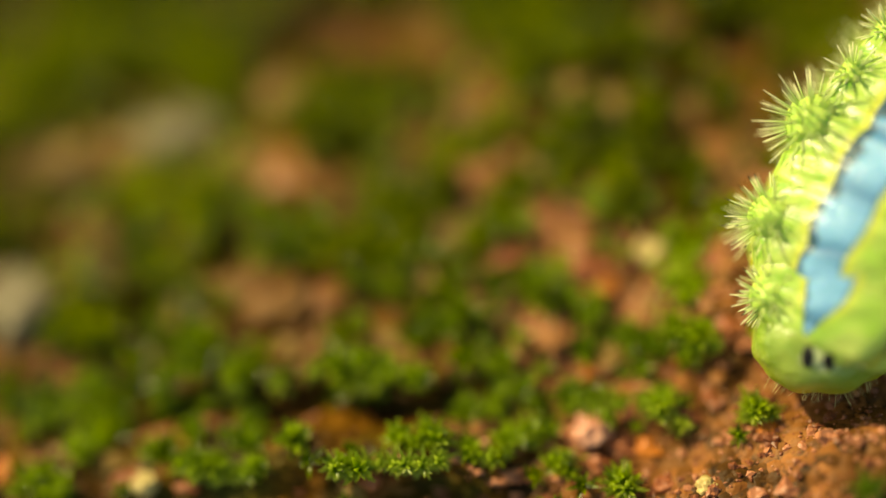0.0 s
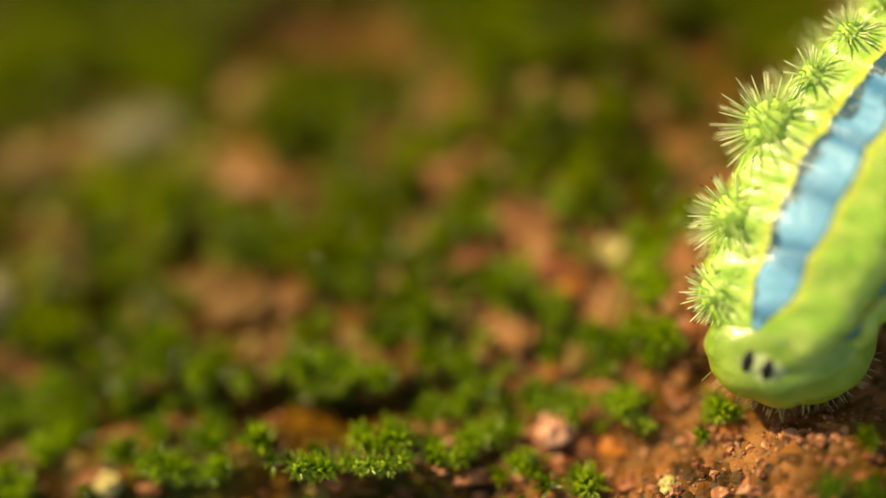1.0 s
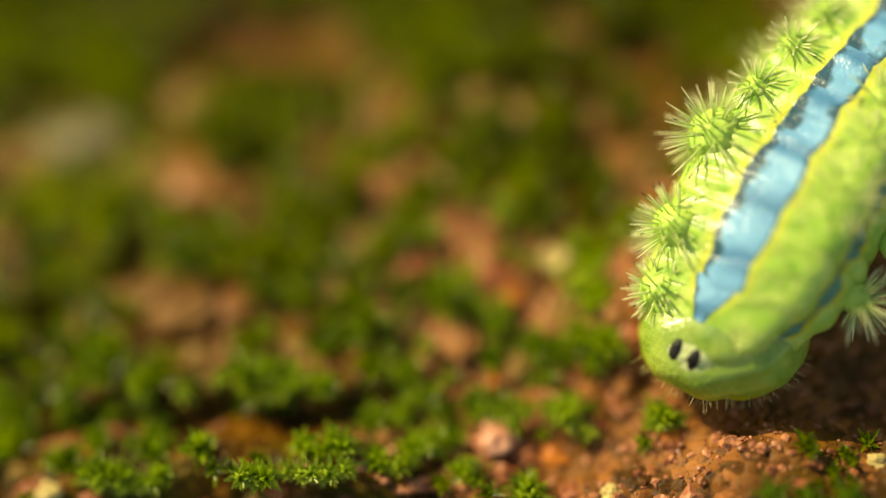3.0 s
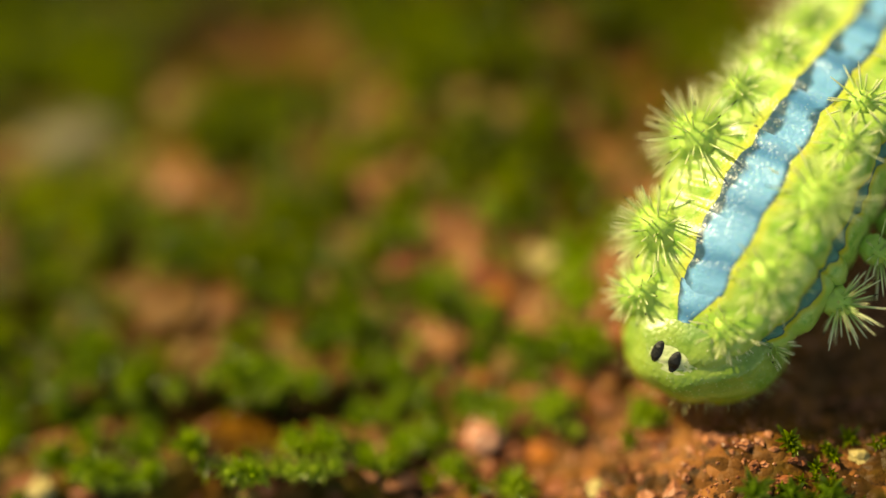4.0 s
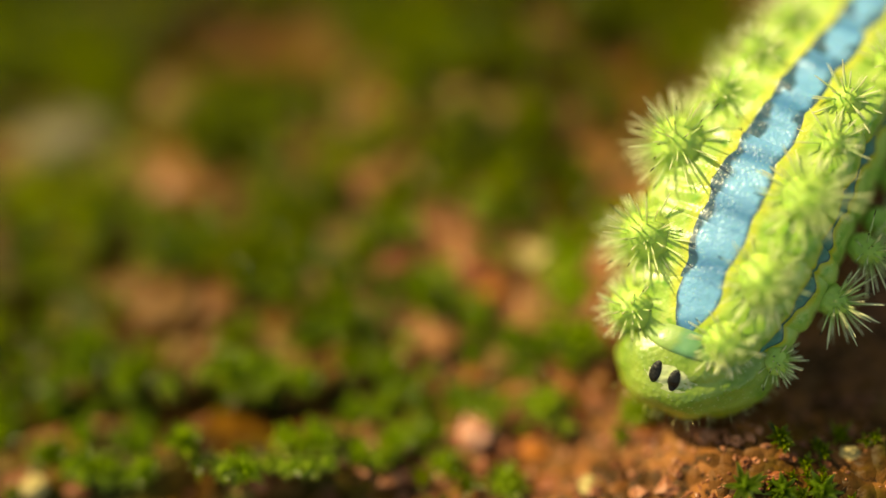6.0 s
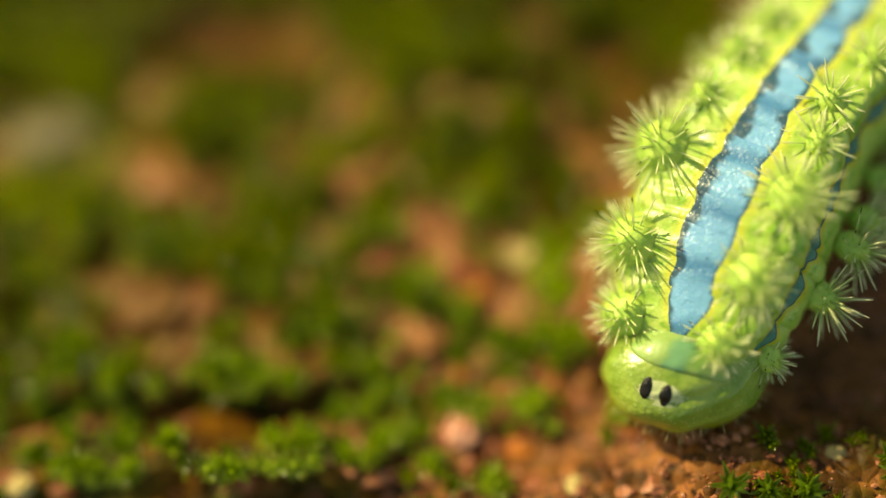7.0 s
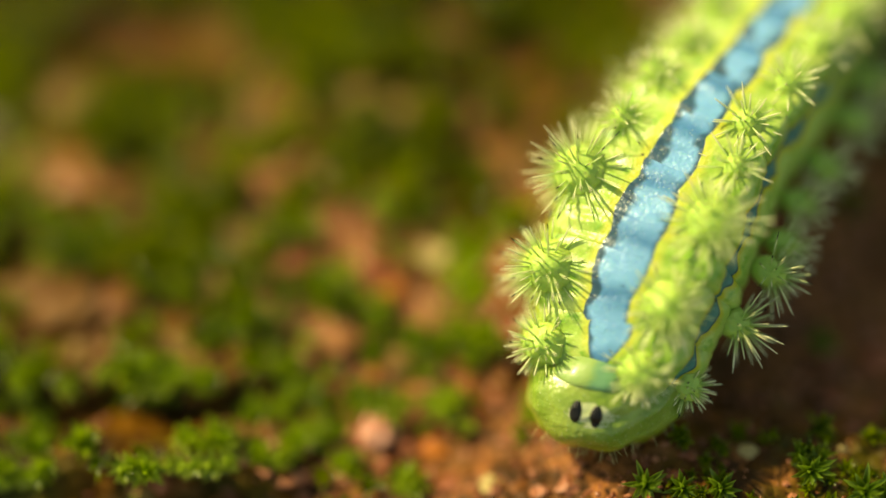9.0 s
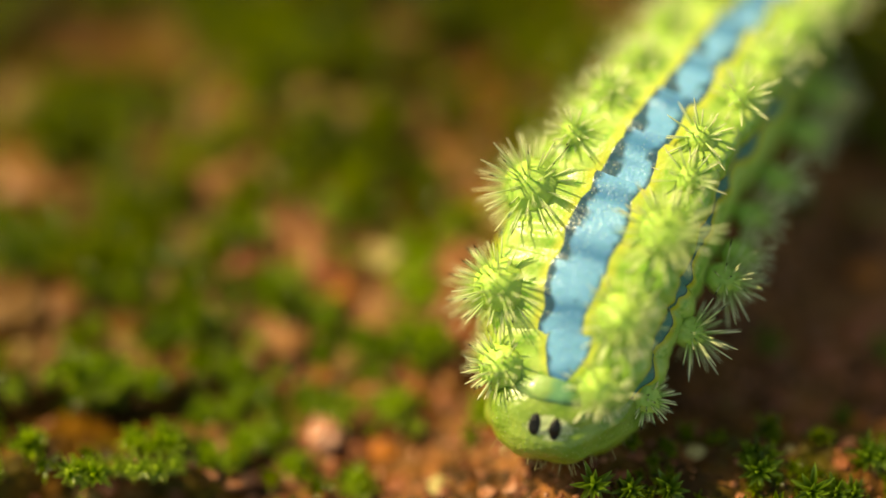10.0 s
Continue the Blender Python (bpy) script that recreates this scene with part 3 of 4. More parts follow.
def build_hood(larva):
    v, f = ball(5)
    verts = [hood_point(q) - HOOD_AT for q in v]
    hood = new("head_hood", mesh_of("head_hood", verts, f, [HOOD]))
    place(hood, *HOOD_AT, larva)
    hood["label"] = "smooth translucent green hood over the head"
    mid = (HOOD_AT - HOOD_C) / HOOD_R
    mid /= np.linalg.norm(mid)
    right = np.cross((0, 0, 1.0), mid)
    right /= np.linalg.norm(right)
    down = np.cross(mid, right) * -1
    v, f = disc_on_hood(mid + right * 0.06, right, down, 0.44, 0.27, 0.012, 0.0)
    ob = new("pale_patch", mesh_of("pale_patch", v, f, [PATCH]))
    ob.parent = hood
    ob["label"] = "pale yellowish patch"
    for side in (-1, 1):
        v, f = disc_on_hood(mid + right * 0.135 * side, right, down, 0.088, 0.205, 0.10, -0.22)
        ob = new("black_spot", mesh_of("black_spot", v, f, [BLACK]))
        ob.parent = hood
        ob["label"] = "oval black spot"
    # the fold of skin that lies over the back of the hood, its rim casting the crease above the spots
    nx, rows, v, u, f = 44, ((0.0, -0.05), (0.02, 0.05), (0.07, 0.11), (0.15, 0.15), (0.28, 0.16), (0.5, 0.14), (0.8, 0.06), (1.2, -0.1)), [], [], []
    for step, lift in rows:
        for i in range(nx + 1):
            x = -1.15 + 2.4 * i / nx
            y = -0.40 - 0.10 * x * x - 0.05 * math.sin(3.1 * x) - step
            ease = max(0.0, 1 - (x / 1.2) ** 4)
            v.append(hood_point(mid + right * x + down * y, lift * ease - 0.06 * (1 - ease)) - HOOD_AT)
            u.append((x, step))
    f = [(k * (nx + 1) + i, k * (nx + 1) + i + 1, (k + 1) * (nx + 1) + i + 1, (k + 1) * (nx + 1) + i) for k in range(len(rows) - 1) for i in range(nx)]
    ob = new("neck_fold", mesh_of("neck_fold", v, f, [FOLD], u))
    ob.parent = hood
    ob["label"] = "green fold of skin with teal middle line"
    fold = ob
    rng = np.random.default_rng(5)
    for i in range(75):
        a = radians(rng.uniform(190, 350))
        el = radians(rng.uniform(-45, -6))
        d = np.array((math.cos(a) * math.cos(el), math.sin(a) * math.cos(el), math.sin(el)))
        p = hood_point(d) - HOOD_AT
        out = d + rng.normal(0, 0.25, 3)
        sv, sf, su = spine_shape(rng.uniform(0.25, 0.7), 0.012, 4)
        ob = new("hair", mesh_of("hair", sv @ basis(out).T, sf, [HAIR], su))
        place(ob, *p, hood)
    return hood, fold, -(mid - 0.5 * down) * 0.42


def drawn_in(s, th):
    """How far (mm) a tubercle is drawn in before the larva puts its spines out."""
    if th > 0:
        return float(np.interp(s, [0.0, 2.8, 7.0, 10.0], [1.25, 1.35, 0.8, 0.3])) * (1.0 if th < 1.0 or s < 1.0 else 0.15)
    return float(np.interp(s, [0.0, 2.8, 7.0, 10.0], [0.5, 0.4, 0.25, 0.1]))


def build_larva():
    larva = tagged(new("caterpillar"), "lime green spiny slug caterpillar with blue back stripe crawling on soil", "caterpillar")
    place(larva, 0, 0, 0)
    rng = np.random.default_rng(11)
    segs = []
    for k, (s0, s1, scoli) in enumerate(SEGMENTS):
        c, _, _, up = back_at((s0 + s1) / 2)
        pivot = c - up * half_height((s0 + s1) / 2)
        seg = new("segment", segment_mesh(s0, s1, pivot, k == 0, k == len(SEGMENTS) - 1))
        place(seg, *pivot, larva)
        tubercles = [(*scolus(larva, s, th, size, count, length, rng, k < 5 and th > -1.2), drawn_in(s, th)) for s, th, size, count, length in scoli]
        segs.append((seg, pivot, tubercles))
    return (larva, *build_hood(larva), segs)


# ---------------------------------------------------------------- moss and crumbs
def leaf_shape(length, width, curl):
    """A narrow folded leaf along +z that bends to +x."""
    v, u = [], []
    for h, w in ((0.0, 0.45), (0.35, 1.0), (0.7, 0.72), (1.0, 0.0)):
        x = curl * length * h * h
        z = length * h * (1 - 0.25 * curl * h)
        if w:
            v += [(x - 0.10 * width, -width * w / 2, z), (x + 0.16 * width, 0, z), (x - 0.10 * width, width * w / 2, z)]
            u += [(h, 0), (h, 0.5), (h, 1)]
        else:
            v.append((x, 0, z))
            u.append((h, 0.5))
    f = [(3 * k + i, 3 * k + i + 1, 3 * k + i + 4, 3 * k + i + 3) for k in range(2) for i in range(2)] + [(6, 7, 9), (7, 8, 9)]
    return np.array(v), f, np.array(u)


def leaf_turns(rng, n, axis):
    """Turn and height of each leaf of a rosette round axis."""
    m = basis(axis)
    for i in range(n):
        q = (i + 0.5) / n
        open_ = radians(14 + 66 * q + rng.uniform(-7, 7))
        a = i * 2.39996 + rng.uniform(-0.2, 0.2)
        r = Matrix.Rotation(a, 3, "Z") @ Matrix.Rotation(open_, 3, "Y")
        yield m @ np.array(r), m @ np.array((0, 0, 0.55 * (1 - q))), q


LEAVES, LEAVES_SHADE = [], []
for ln_, wd_, cu_ in ((0.95, 0.30, 0.35), (0.80, 0.28, 0.48), (1.10, 0.28, 0.25)):
    v_, f_, u_ = leaf_shape(ln_, wd_, cu_)
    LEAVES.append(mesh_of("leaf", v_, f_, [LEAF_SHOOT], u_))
    LEAVES_SHADE.append(mesh_of("leaf", v_, f_, [LEAF_SHADE], u_))


def moss_tuft(x, y, size, axis, rng, leaves, label):
    """One clear moss shoot: a stem with a rosette of leaves, each leaf its own piece."""
    tuft = tagged(new("moss_tuft"), label, "moss", "moss shoots")
    z = ground_height(x, y)
    place(tuft, x, y, z - 0.05)
    axis = np.array(axis) / np.linalg.norm(axis)
    v, f, u = spine_shape(1.0 * size, 0.14, 6)
    stem = new("stem", mesh_of("stem", v @ basis(axis).T, f, [STEM], u))
    stem.parent = tuft
    for turn, lift, q in leaf_turns(rng, 22, axis):
        ob = new("leaf", leaves[rng.integers(3)])
        ob.parent = tuft
        k = size * (0.7 + 0.45 * q)
        ob.matrix_basis = Matrix.Translation(Vector((axis * 0.45 * size + lift * size) * MM)) @ Matrix(turn.tolist()).to_4x4() @ Matrix.Scale(k, 4)
    return tuft


def carpet(name, spots, mat, label, seed, leaves=13):
    """Moss that nobody could count: many shoots in one mesh."""
    rng = np.random.default_rng(seed)
    shapes = [leaf_shape(0.85, 0.32, 0.35), leaf_shape(0.7, 0.3, 0.5), leaf_shape(1.0, 0.3, 0.25)]
    pieces = []
    for x, y, size in spots:
        axis = np.array((rng.normal(0, 0.35), -0.35 + rng.normal(0, 0.35), 1.0))
        axis /= np.linalg.norm(axis)
        base = np.array((x, y, ground_height(x, y) + 0.15 * size))
        for turn, lift, q in leaf_turns(rng, leaves, axis):
            v, f, u = shapes[rng.integers(3)]
            pieces.append(((v * size * (0.75 + 0.4 * q)) @ turn.T + base + lift * size, f, u))
    v, f, u = joined(pieces)
    return tagged(new(name, mesh_of(name, v, f, [mat], u)), label, "moss", kind="stuff")


# moss cushions: x, y, radius
CUSHIONS_FAR = [
    (-4, 0.7, 0.6), (-7, 2.9, 1.2), (-8.1, 3, 0.9), (-20.3, 3.5, 1.3), (-17.4, 3.5, 1.3), (-16.9, 1.8, 1), (2, 3.7, 0.8), (-9.6, 0.4, 0.8),
    (-8.3, 0.7, 0.7), (-10, 8.5, 1.6), (-11.9, 8.5, 1.1), (-24.8, 12.5, 2.3), (-26.9, 11.1, 2), (-22.3, 13.3, 1.7), (-19.3, 13, 1.7),
    (-16.9, 11.3, 1.2), (-0.2, 4.1, 0.8), (-5.2, 5.7, 1), (-4.1, 6.3, 0.8), (3.2, 6.8, 0.7), (-0.5, 11.2, 1.6), (-3.2, 12.4, 1.6), (2.2, 11.1, 1.1),
    (-21.6, -1.8, 1.3), (-22.5, -2.8, 1), (-18.9, -0.2, 1.2), (-11.7, 1.1, 0.9)]
CUSHIONS_NEAR = [
    (-1.4, -1.7, 0.9), (0.7, -3.3, 0.7), (-5.8, -3.8, 0.6), (-6.6, -4.1, 0.5), (-3.1, -5.2, 0.6), (-9.2, -5.9, 0.8), (-10.2, -5.8, 0.6),
    (-8.2, -6.1, 0.5), (-6.7, -6, 0.4), (-16.9, -4.1, 0.7), (-16.7, -3.6, 0.6), (-14.8, -5.9, 0.4), (-17.8, -5.1, 0.6), (-16.5, -6.1, 0.7),
    (-17.5, -6.4, 0.6), (-18.3, -6.8, 0.6), (-14.3, -8.6, 0.6), (-13.7, -8.1, 0.5), (-12, -9.1, 0.4), (-7.1, -9.2, 0.6), (-6.2, -9, 0.5),
    (-4.8, -7.2, 0.4), (-3.6, -6.9, 0.4), (2.7, -4.4, 0.5), (4.3, -4.2, 0.5), (-20.3, -7.3, 0.6), (-4.9, -2.9, 0.6), (-8, -1.2, 0.6)]
CUSHIONS_BARE = [(1.2, -6.8, 0.5), (3.5, -7.1, 0.5), (0, -6.8, 0.35), (7.6, -7.7, 0.35), (4.7, -2.2, 0.6), (4.5, -0.7, 0.6), (2, -10.6, 0.4), (5, -5.2, 0.35), (0.6, -4.6, 0.5), (-0.6, -9.9, 0.4)]
CUSHIONS_LOW = [
    (-22.6, -10.5, 0.8), (-23.4, -10.8, 0.8), (-13.8, -10, 0.4), (-15.2, -10, 0.5), (-16.4, -10, 0.4), (-20.9, -8.5, 0.5), (-21.3, -9, 0.4),
    (-21.4, -6.1, 1), (-23.7, -7.1, 1), (-14.5, -6.2, 0.7),
    (-1.9, -6.3, 0.5), (-1.6, -7.9, 0.5), (-9.4, -10.5, 0.6), (-4.5, -9.5, 0.4), (-2.8, -9.1, 0.5),
    (5.3, -4.6, 0.3), (-16.6, -8.1, 0.5), (-18, -9.2, 0.5)]
# single shoots that stand clear: x, y, size
SHOOTS_LIP = [
    (-7.6, -10.1, 0.76), (-7, -10.2, 0.76), (-6.4, -10.1, 0.76), (-5.8, -9.9, 0.76), (-8.1, -10, 0.63), (-3.7, -9.5, 0.76), (-4.2, -9.5, 0.63),
    (-3.1, -9.3, 0.69), (-1.8, -8.2, 0.69), (0, -6.7, 0.82), (1, -6.8, 0.88), (1.8, -6.7, 0.88), (3.5, -7.2, 0.95), (4, -7.2, 0.76),
    (3.1, -6.9, 0.76), (7.6, -7.7, 0.88), (7.2, -7.6, 0.69), (8.1, -7.7, 0.69), (2.2, -10.5, 0.95), (1.6, -10.7, 0.69), (-10.2, -10.4, 0.76),
    (-9.5, -10.3, 0.76), (-8.9, -10, 0.69), (-4.8, -7.2, 0.76), (-3.6, -6.8, 0.69), (-16.1, -10.2, 0.69), (-15.3, -10.2, 0.69), (-14.7, -10, 0.69),
    (-13.8, -10.1, 0.69), (-9.1, -6, 0.76), (-9.9, -5.9, 0.76), (-6.7, -6, 0.69), (-14.8, -5.9, 0.76)]
SHOOTS_SHADE = [
    (18.8, -11.1, 1.07), (18.3, -10.7, 0.69), (19.4, -10.6, 0.69), (14.7, -11.9, 0.95), (11.6, -11.9, 0.95),
    (13.2, -11.9, 0.82), (21, -12.2, 1.01), (21.8, -12.3, 0.82), (23.4, -10.6, 0.95), (24, -10.8, 0.88),
    (22.5, -12.3, 0.82), (20.4, -4.3, 0.88), (25, -4.8, 0.95), (22.9, -8, 0.76)]
CRUMB_LABEL = {"pink": "pinkish quartz crumb half sunk in red soil", "tan": "tan weathered crumb of stone on mossy soil", "red": "red laterite crumb lying on damp soil",
               "orange": "orange laterite crumb lying on damp soil", "pale": "pale straw-coloured crumb on damp soil", "brown": "brown soil crumb among moss",
               "clay": "reddish clay clod among moss", "grey": "grey stone crumb among moss"}


def crumb(x, y, rx, ry, kind, rng, fine=4):
    v, f = ball(fine)
    o = Vector(rng.uniform(-50, 50, 3))
    k = np.array([1 + 0.5 * noise.noise(Vector(q) * 1.3 + o) + 0.24 * noise.noise(Vector(q) * 3.0 + o) + 0.06 * noise.noise(Vector(q) * 9 + o) for q in v])
    r = min(rx, ry)
    body = v * k[:, None] * np.array((rx, ry, 0.62 * r))
    ob = new("stone_crumb", mesh_of("stone_crumb", body, f, [STONE[kind]]))
    place(ob, x, y, ground_height(x, y) - 0.12 * r)
    ob.rotation_euler = (0, 0, rng.uniform(-0.5, 0.5))
    return tagged(ob, CRUMB_LABEL[kind], "stone", "stone crumbs")


def build_grit():
    """Countless small laterite grains strewn over the bare soil."""
    rng = np.random.default_rng(21)
    v0, f0 = ball(1)
    v1, f1 = ball(2)
    pieces = []
    for i in range(7000):
        if i < 5200:
            x, y = rng.uniform(-6, 30), rng.uniform(-15, 4)
        else:
            x, y = rng.uniform(-32, 34), rng.uniform(-16, 18)
        # few bright grains at the front right, where the ground is kept dark for shade
        if x > 13.0 and y < -8.5 and rng.random() < 0.75:
            continue
        r = 0.06 + 0.17 * rng.random() ** 3 + (0.25 * rng.random() if rng.random() < 0.03 else 0)
        v, f = (v1, f1) if r > 0.2 else (v0, f0)
        k = 1 + rng.normal(0, 0.25, (len(v), 1))
        q = v * k * r * np.array((rng.uniform(0.7, 1.4), rng.uniform(0.6, 1.1), 0.65))
        pieces.append((q + np.array((x, y, ground_height(x, y) + 0.05 * r)), f, np.zeros((len(v), 2))))
    v, f, u = joined(pieces)
    return tagged(new("grit", mesh_of("grit", v, f, [GRIT], smooth=False)), "fine reddish laterite grit strewn over damp soil", "grit", kind="stuff")


def clear_of_crumbs(x, y, k=0.95):
    return all(((x - cx) / rx) ** 2 + ((y - cy) / ry) ** 2 > k * k for cx, cy, rx, ry, _ in CRUMBS)


def build_moss():
    rng = np.random.default_rng(8)
    spots = []
    for x, y, r in CUSHIONS_NEAR + CUSHIONS_BARE + CUSHIONS_LOW:
        for _ in range(max(4, int(9 * r * r))):
            a, q = rng.uniform(0, 6.283), math.sqrt(rng.random()) * r
            spots.append((x + q * math.cos(a), y + q * math.sin(a), rng.uniform(0.65, 1.0)))
    for _ in range(40):
        x, y = rng.uniform(-3, 8), rng.uniform(-9, 4)
        if clear_of_crumbs(x, y):
            spots.append((x, y, rng.uniform(0.45, 0.8)))
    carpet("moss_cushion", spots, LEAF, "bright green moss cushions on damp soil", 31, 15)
    spots = []
    for x, y, r in CUSHIONS_FAR:
        for _ in range(max(5, int(6 * r * r))):
            a, q = rng.uniform(0, 6.283), math.sqrt(rng.random()) * r
            spots.append((x + q * math.cos(a), y + q * math.sin(a), rng.uniform(0.8, 1.25)))
    carpet("moss_cushion", spots, LEAF_FAR, "yellowish green moss cushions on damp soil", 35, 15)
    spots = []
    while len(spots) < 150:                                   # paler shoots added for bright blurred spots, brightness put into the leaf colour
        x, y = rng.uniform(-27, 6), rng.uniform(-9, 11)
        if clear_of_crumbs(x, y, 0.8) and not (-17.5 < x < -1.0 and y < -6.3):
            spots.append((x, y, rng.uniform(0.55, 0.85)))
    carpet("moss_sprinkle", spots, LEAF_SHOOT, "pale yellow-green moss shoots scattered over the bank", 36, 14)
    # duller moss over the humus, thinner where the soil lies bare; none in the hollow under the long terrace
    near, far = [], []
    for _ in range(5200):
        x, y = rng.uniform(-34, 34), rng.uniform(-16, 22)
        hollow = -17.5 < x < -1.0 and (-9.7 < y < -6.3 or y < -10.4)
        lush = noise.noise(Vector((x * 0.55, y * 0.55, 7))) + 0.015 * max(y - 6, 0)
        hollow = hollow or any((x - x0) ** 2 + (y - y0) ** 2 < r * r for x0, y0, r in GAPS)
        if hollow or (x > 14 and rng.random() < 0.5) or rng.random() < bareness(x, y) * 1.2 or not clear_of_crumbs(x, y) or lush < 0.04:
            continue
        if y < 2 + 3 * noise.noise(Vector((x * 0.2, y * 0.2, 1))):
            if all((x - q[0]) ** 2 + (y - q[1]) ** 2 > 1.0 for q in near):
                near.append((x, y, rng.uniform(0.9, 1.5) if y > -8 else rng.uniform(0.6, 1.0)))
        else:
            far.append((x, y, rng.uniform(0.8, 1.3)))
    # low olive moss at the front right, also there to darken ground for shade
    for _ in range(110):
        x, y = rng.uniform(12.5, 27), rng.uniform(-14.5, -9.8)
        if noise.noise(Vector((x * 0.6, y * 0.6, 2))) > -0.1 and clear_of_crumbs(x, y, 1.3):
            near.append((x, y, rng.uniform(0.35, 0.6)))
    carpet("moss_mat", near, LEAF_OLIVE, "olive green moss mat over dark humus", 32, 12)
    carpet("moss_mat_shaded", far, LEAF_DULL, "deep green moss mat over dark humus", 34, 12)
    wide = [(x, y, rng.uniform(0.9, 1.7)) for x, y in rng.uniform((-75, -50), (80, 85), (3000, 2)) if not (-33 < x < 33 and -15 < y < 21)]
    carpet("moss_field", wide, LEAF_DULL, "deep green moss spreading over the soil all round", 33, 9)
    for x, y, size in SHOOTS_LIP:
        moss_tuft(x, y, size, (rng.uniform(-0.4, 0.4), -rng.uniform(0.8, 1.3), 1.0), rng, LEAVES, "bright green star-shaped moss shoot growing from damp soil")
    # these shoots take the darker leaf copy that stands in for shade
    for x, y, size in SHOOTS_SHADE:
        moss_tuft(x, y, size, (rng.uniform(-0.4, 0.4), -rng.uniform(0.8, 1.4), 1.0), rng, LEAVES_SHADE, "green star-shaped moss shoot, leaf colour darkened as if in shade")


build_ground()
LARVA, LARVA_HOOD, NECK_FOLD, FOLD_IN, LARVA_SEGMENTS = build_larva()
crumb_rng = np.random.default_rng(3)
for row_ in CRUMBS:
    crumb(*row_, crumb_rng)
for _ in range(100):                                          # lesser crumbs between them
    cx_, cy_ = crumb_rng.uniform(-29, 6), crumb_rng.uniform(-12.5, 14)
    r_ = crumb_rng.uniform(0.2, 0.5) * (1.2 if cy_ > 0 else 1.0)
    kind_ = ("brown", "brown", "red", "brown", "tan", "brown")[crumb_rng.integers(6)]
    if (-17.5 < cx_ < -1.0 and cy_ < -6.2) or not clear_of_crumbs(cx_, cy_, 1.2):
        continue
    crumb(cx_, cy_, r_ * crumb_rng.uniform(0.8, 1.3), r_, kind_, crumb_rng, 3)
build_moss()
build_grit()

# ---------------------------------------------------------------- how the larva crawls
TIMES = [0, 0.5, 1, 1.5, 2, 2.5, 3, 4.5, 5, 5.5, 7, 7.5, 8, 8.5, 9, 9.5, 10]
# shift on the ground (mm), part by part
HEAD_GO = [(1.71, 0.14), (1.02, 0.14), (0.71, -0.2), (0.41, 0.32), (0.2, -0.17), (0.2, -0.09), (0.17, 0.69), (0, 0), (0, -0.58), (0.12, -0.43), (0.44, -1.35),
           (0.51, -1.61), (0.83, -1.75), (0.83, -2.21), (1.05, -2.42), (1.17, -2.59), (1.44, -2.96)]
HEAD_TURN = [30, 20, 11, 7, 5, 4, 3, 0, 2, 5, 13, 17, 20, 20, 21, 21, 21]
# share by which the tubercles are drawn in
DRAWN = [1, 1, 1, 1, 1, 0.97, 0.9, 0.12, 0.05, 0, 0, 0, 0, 0, 0, 0, 0]
BODY_TURN = [-0.1, -0.0, -0.0, 0.1, 0.3, 0.6, 0.1, -0.0, 0.6, 1.7, 6.3, 6.3, 6.8, 6.5, 6.5, 8.7, 10.3]
NECK_GO = [(0.55, -0.16), (0.15, 0.06), (-0.03, -0.03), (-0.07, 0.47), (-0.11, 0.26), (-0.05, 0.17), (0.02, 0.56), (0, -0), (0.05, -0.35), (0.08,
    -0.36), (0.43, -0.51), (0.5, -0.6), (0.65, -0.86), (0.49, -1.36), (0.59, -1.9), (0.69, -2.26), (0.91, -2.7)]
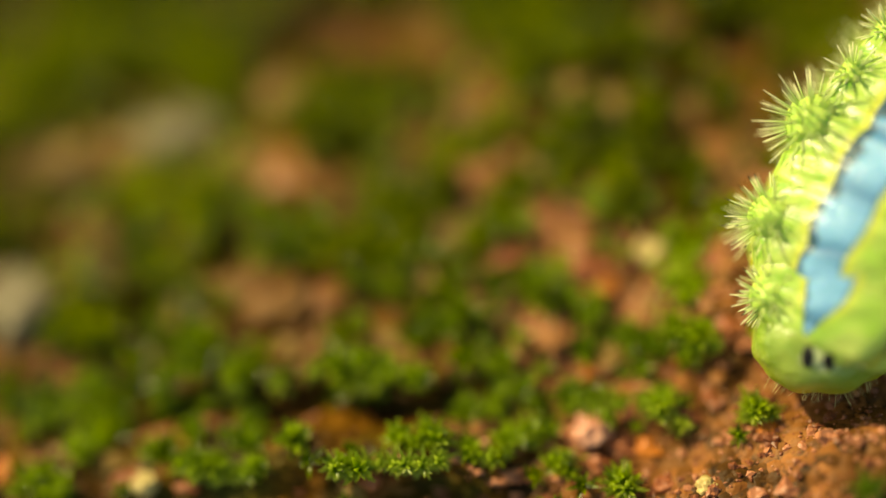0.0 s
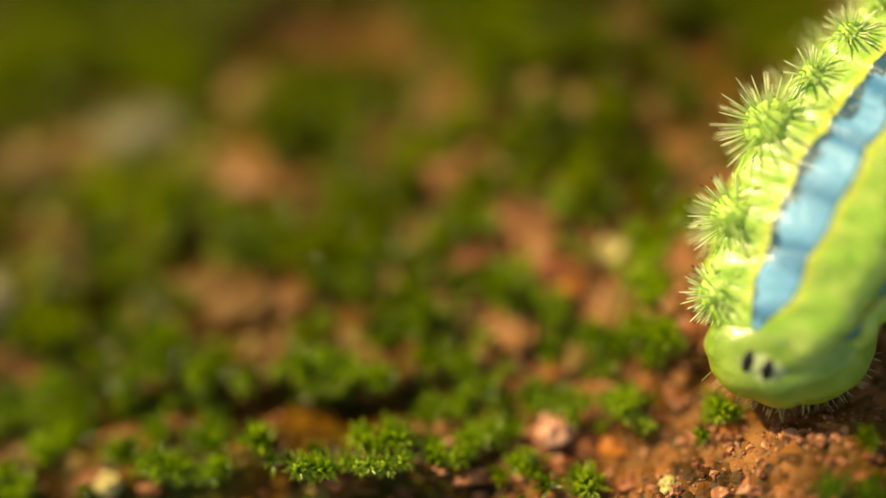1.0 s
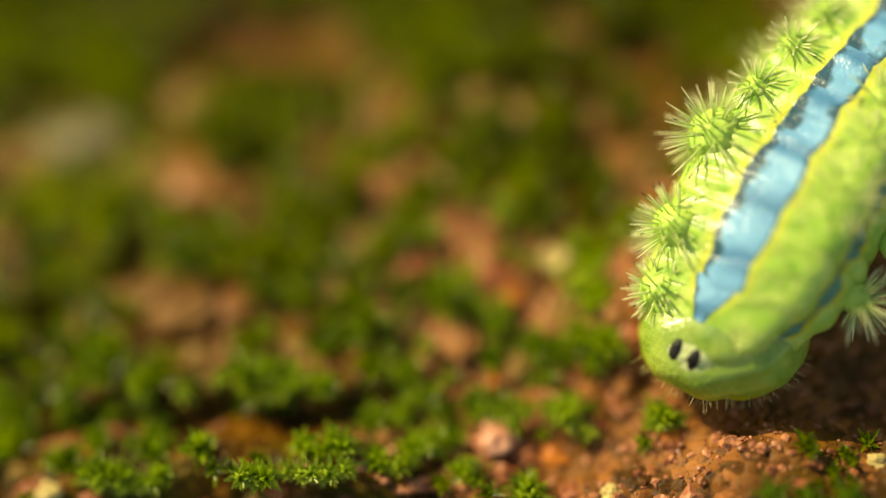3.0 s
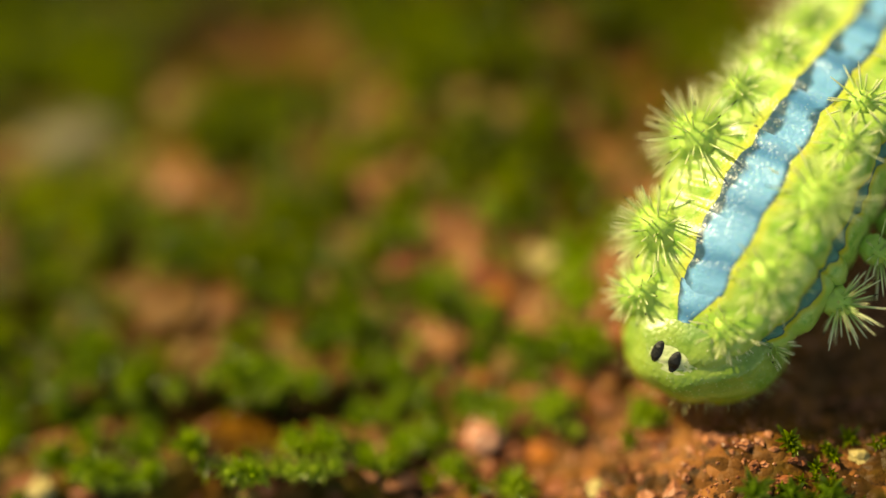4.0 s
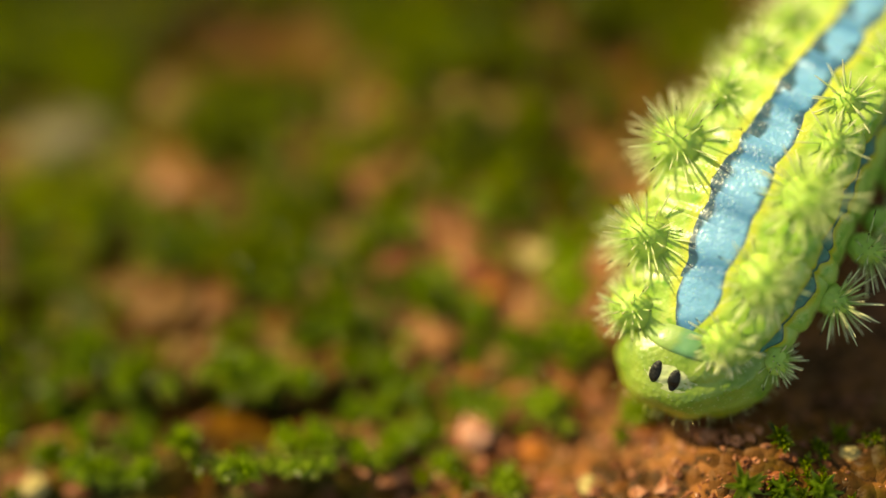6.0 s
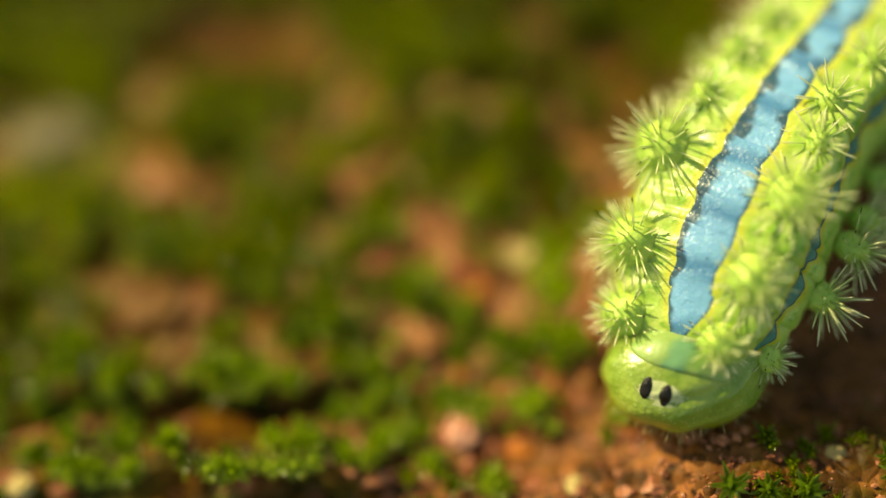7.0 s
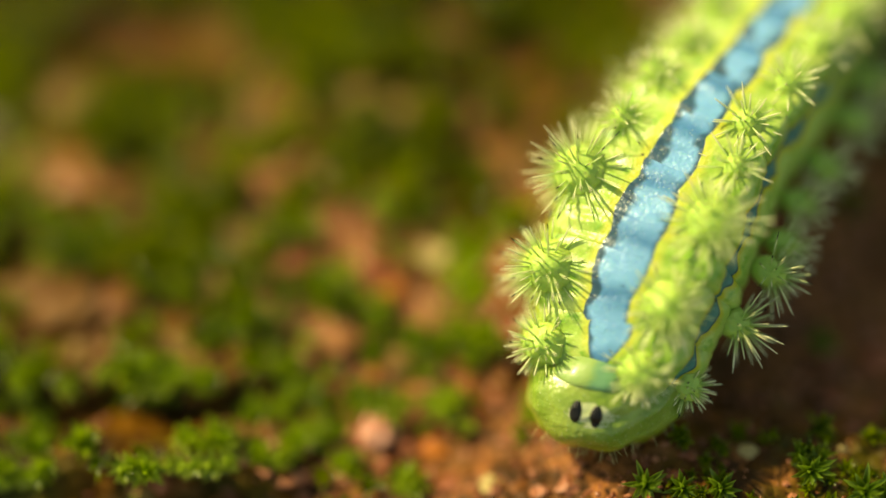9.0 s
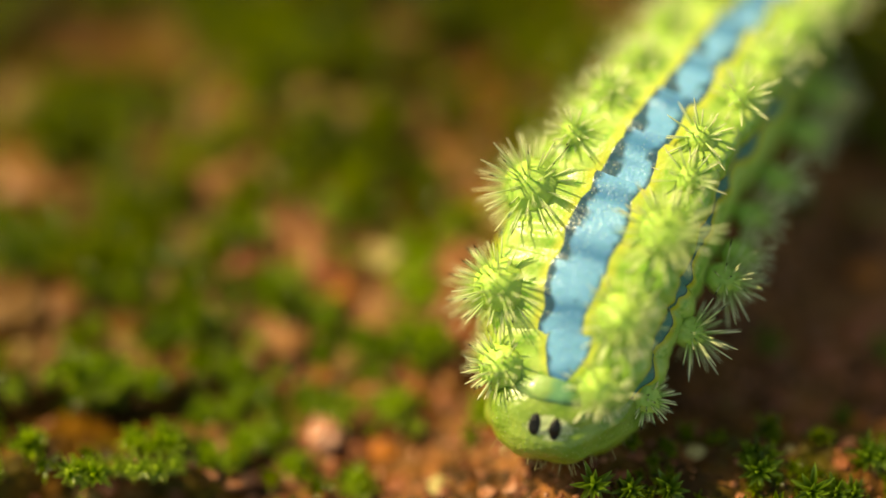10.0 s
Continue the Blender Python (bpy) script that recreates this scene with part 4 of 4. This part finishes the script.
FRONT_GO = [(0.09, 0.33), (0.08, 0.35), (0.07, 0.35), (0.16, 0.36), (0.12, 0.25), (0.07, 0.16), (0.13, 0.36), (0, -0), (-0.01, -0.13), (0.02, -0.13),
    (0.1, -0.23), (0.13, -0.29), (0.2, -0.5), (0.05, -1.05), (0.07, -1.54), (-0.02, -1.88), (0.17, -2.19)]
MID_GO = [(0.21, 0.54), (0.13, 0.55), (-0.01, 0.37), (0.15, 0.55), (0.18, 0.39), (0.16, 0.23), (0.16, 0.38), (0, -0), (-0.04, -0.12), (-0.15, -0.09),
    (-0.25, -0.17), (-0.2, -0.2), (-0.14, -0.46), (-0.19, -0.93), (-0.18, -1.39), (-0.22, -1.69), (-0.05, -1.93)]
REAR_GO = [(0.07, 0.37), (0.07, 0.37), (0.07, 0.32), (0.22, 0.43), (0.2, 0.17), (0.17, 0.12), (0.17, 0.23), (0, 0), (-0.07, -0.09), (-0.15, -0.03), (-0.41, 0.03),
           (-0.37, -0.03), (-0.32, -0.23), (-0.37, -0.72), (-0.32, -1.12), (-0.34, -1.5), (-0.22, -1.87)]


def motions():
    def between(a, b, k):
        return [(p[0] * (1 - k) + q[0] * k, p[1] * (1 - k) + q[1] * k) for p, q in zip(a, b)]
    goes = [NECK_GO, FRONT_GO, between(FRONT_GO, MID_GO, 0.5), MID_GO, between(MID_GO, REAR_GO, 0.5)] + [REAR_GO] * 5
    swing = [1.3, 1.0, 0.85, 0.75, 0.6] + [0.5] * 5
    for (seg, at, tubercles), go, k in zip(LARVA_SEGMENTS, goes, swing):
        poses = [pose((at[0] + x) * MM, (at[1] + y) * MM, at[2] * MM, 0, 0, a * k) for (x, y), a in zip(go, BODY_TURN)]
        walk(seg, list(zip(TIMES, poses)))
        for mound, spot, out, depth in tubercles:
            walk(mound, [(t, p @ Matrix.Translation(Vector(spot - at - out * depth * q) * MM)) for t, p, q in zip(TIMES, poses, DRAWN)])
    walk(LARVA_HOOD, [(t, pose((HOOD_AT[0] + x) * MM, (HOOD_AT[1] + y) * MM, HOOD_AT[2] * MM, 0, 0, a)) for t, (x, y), a in zip(TIMES, HEAD_GO, HEAD_TURN)])
    walk(NECK_FOLD, [(t, Matrix.Translation(Vector(FOLD_IN * q) * MM)) for t, q in zip(TIMES, DRAWN)])


motions()
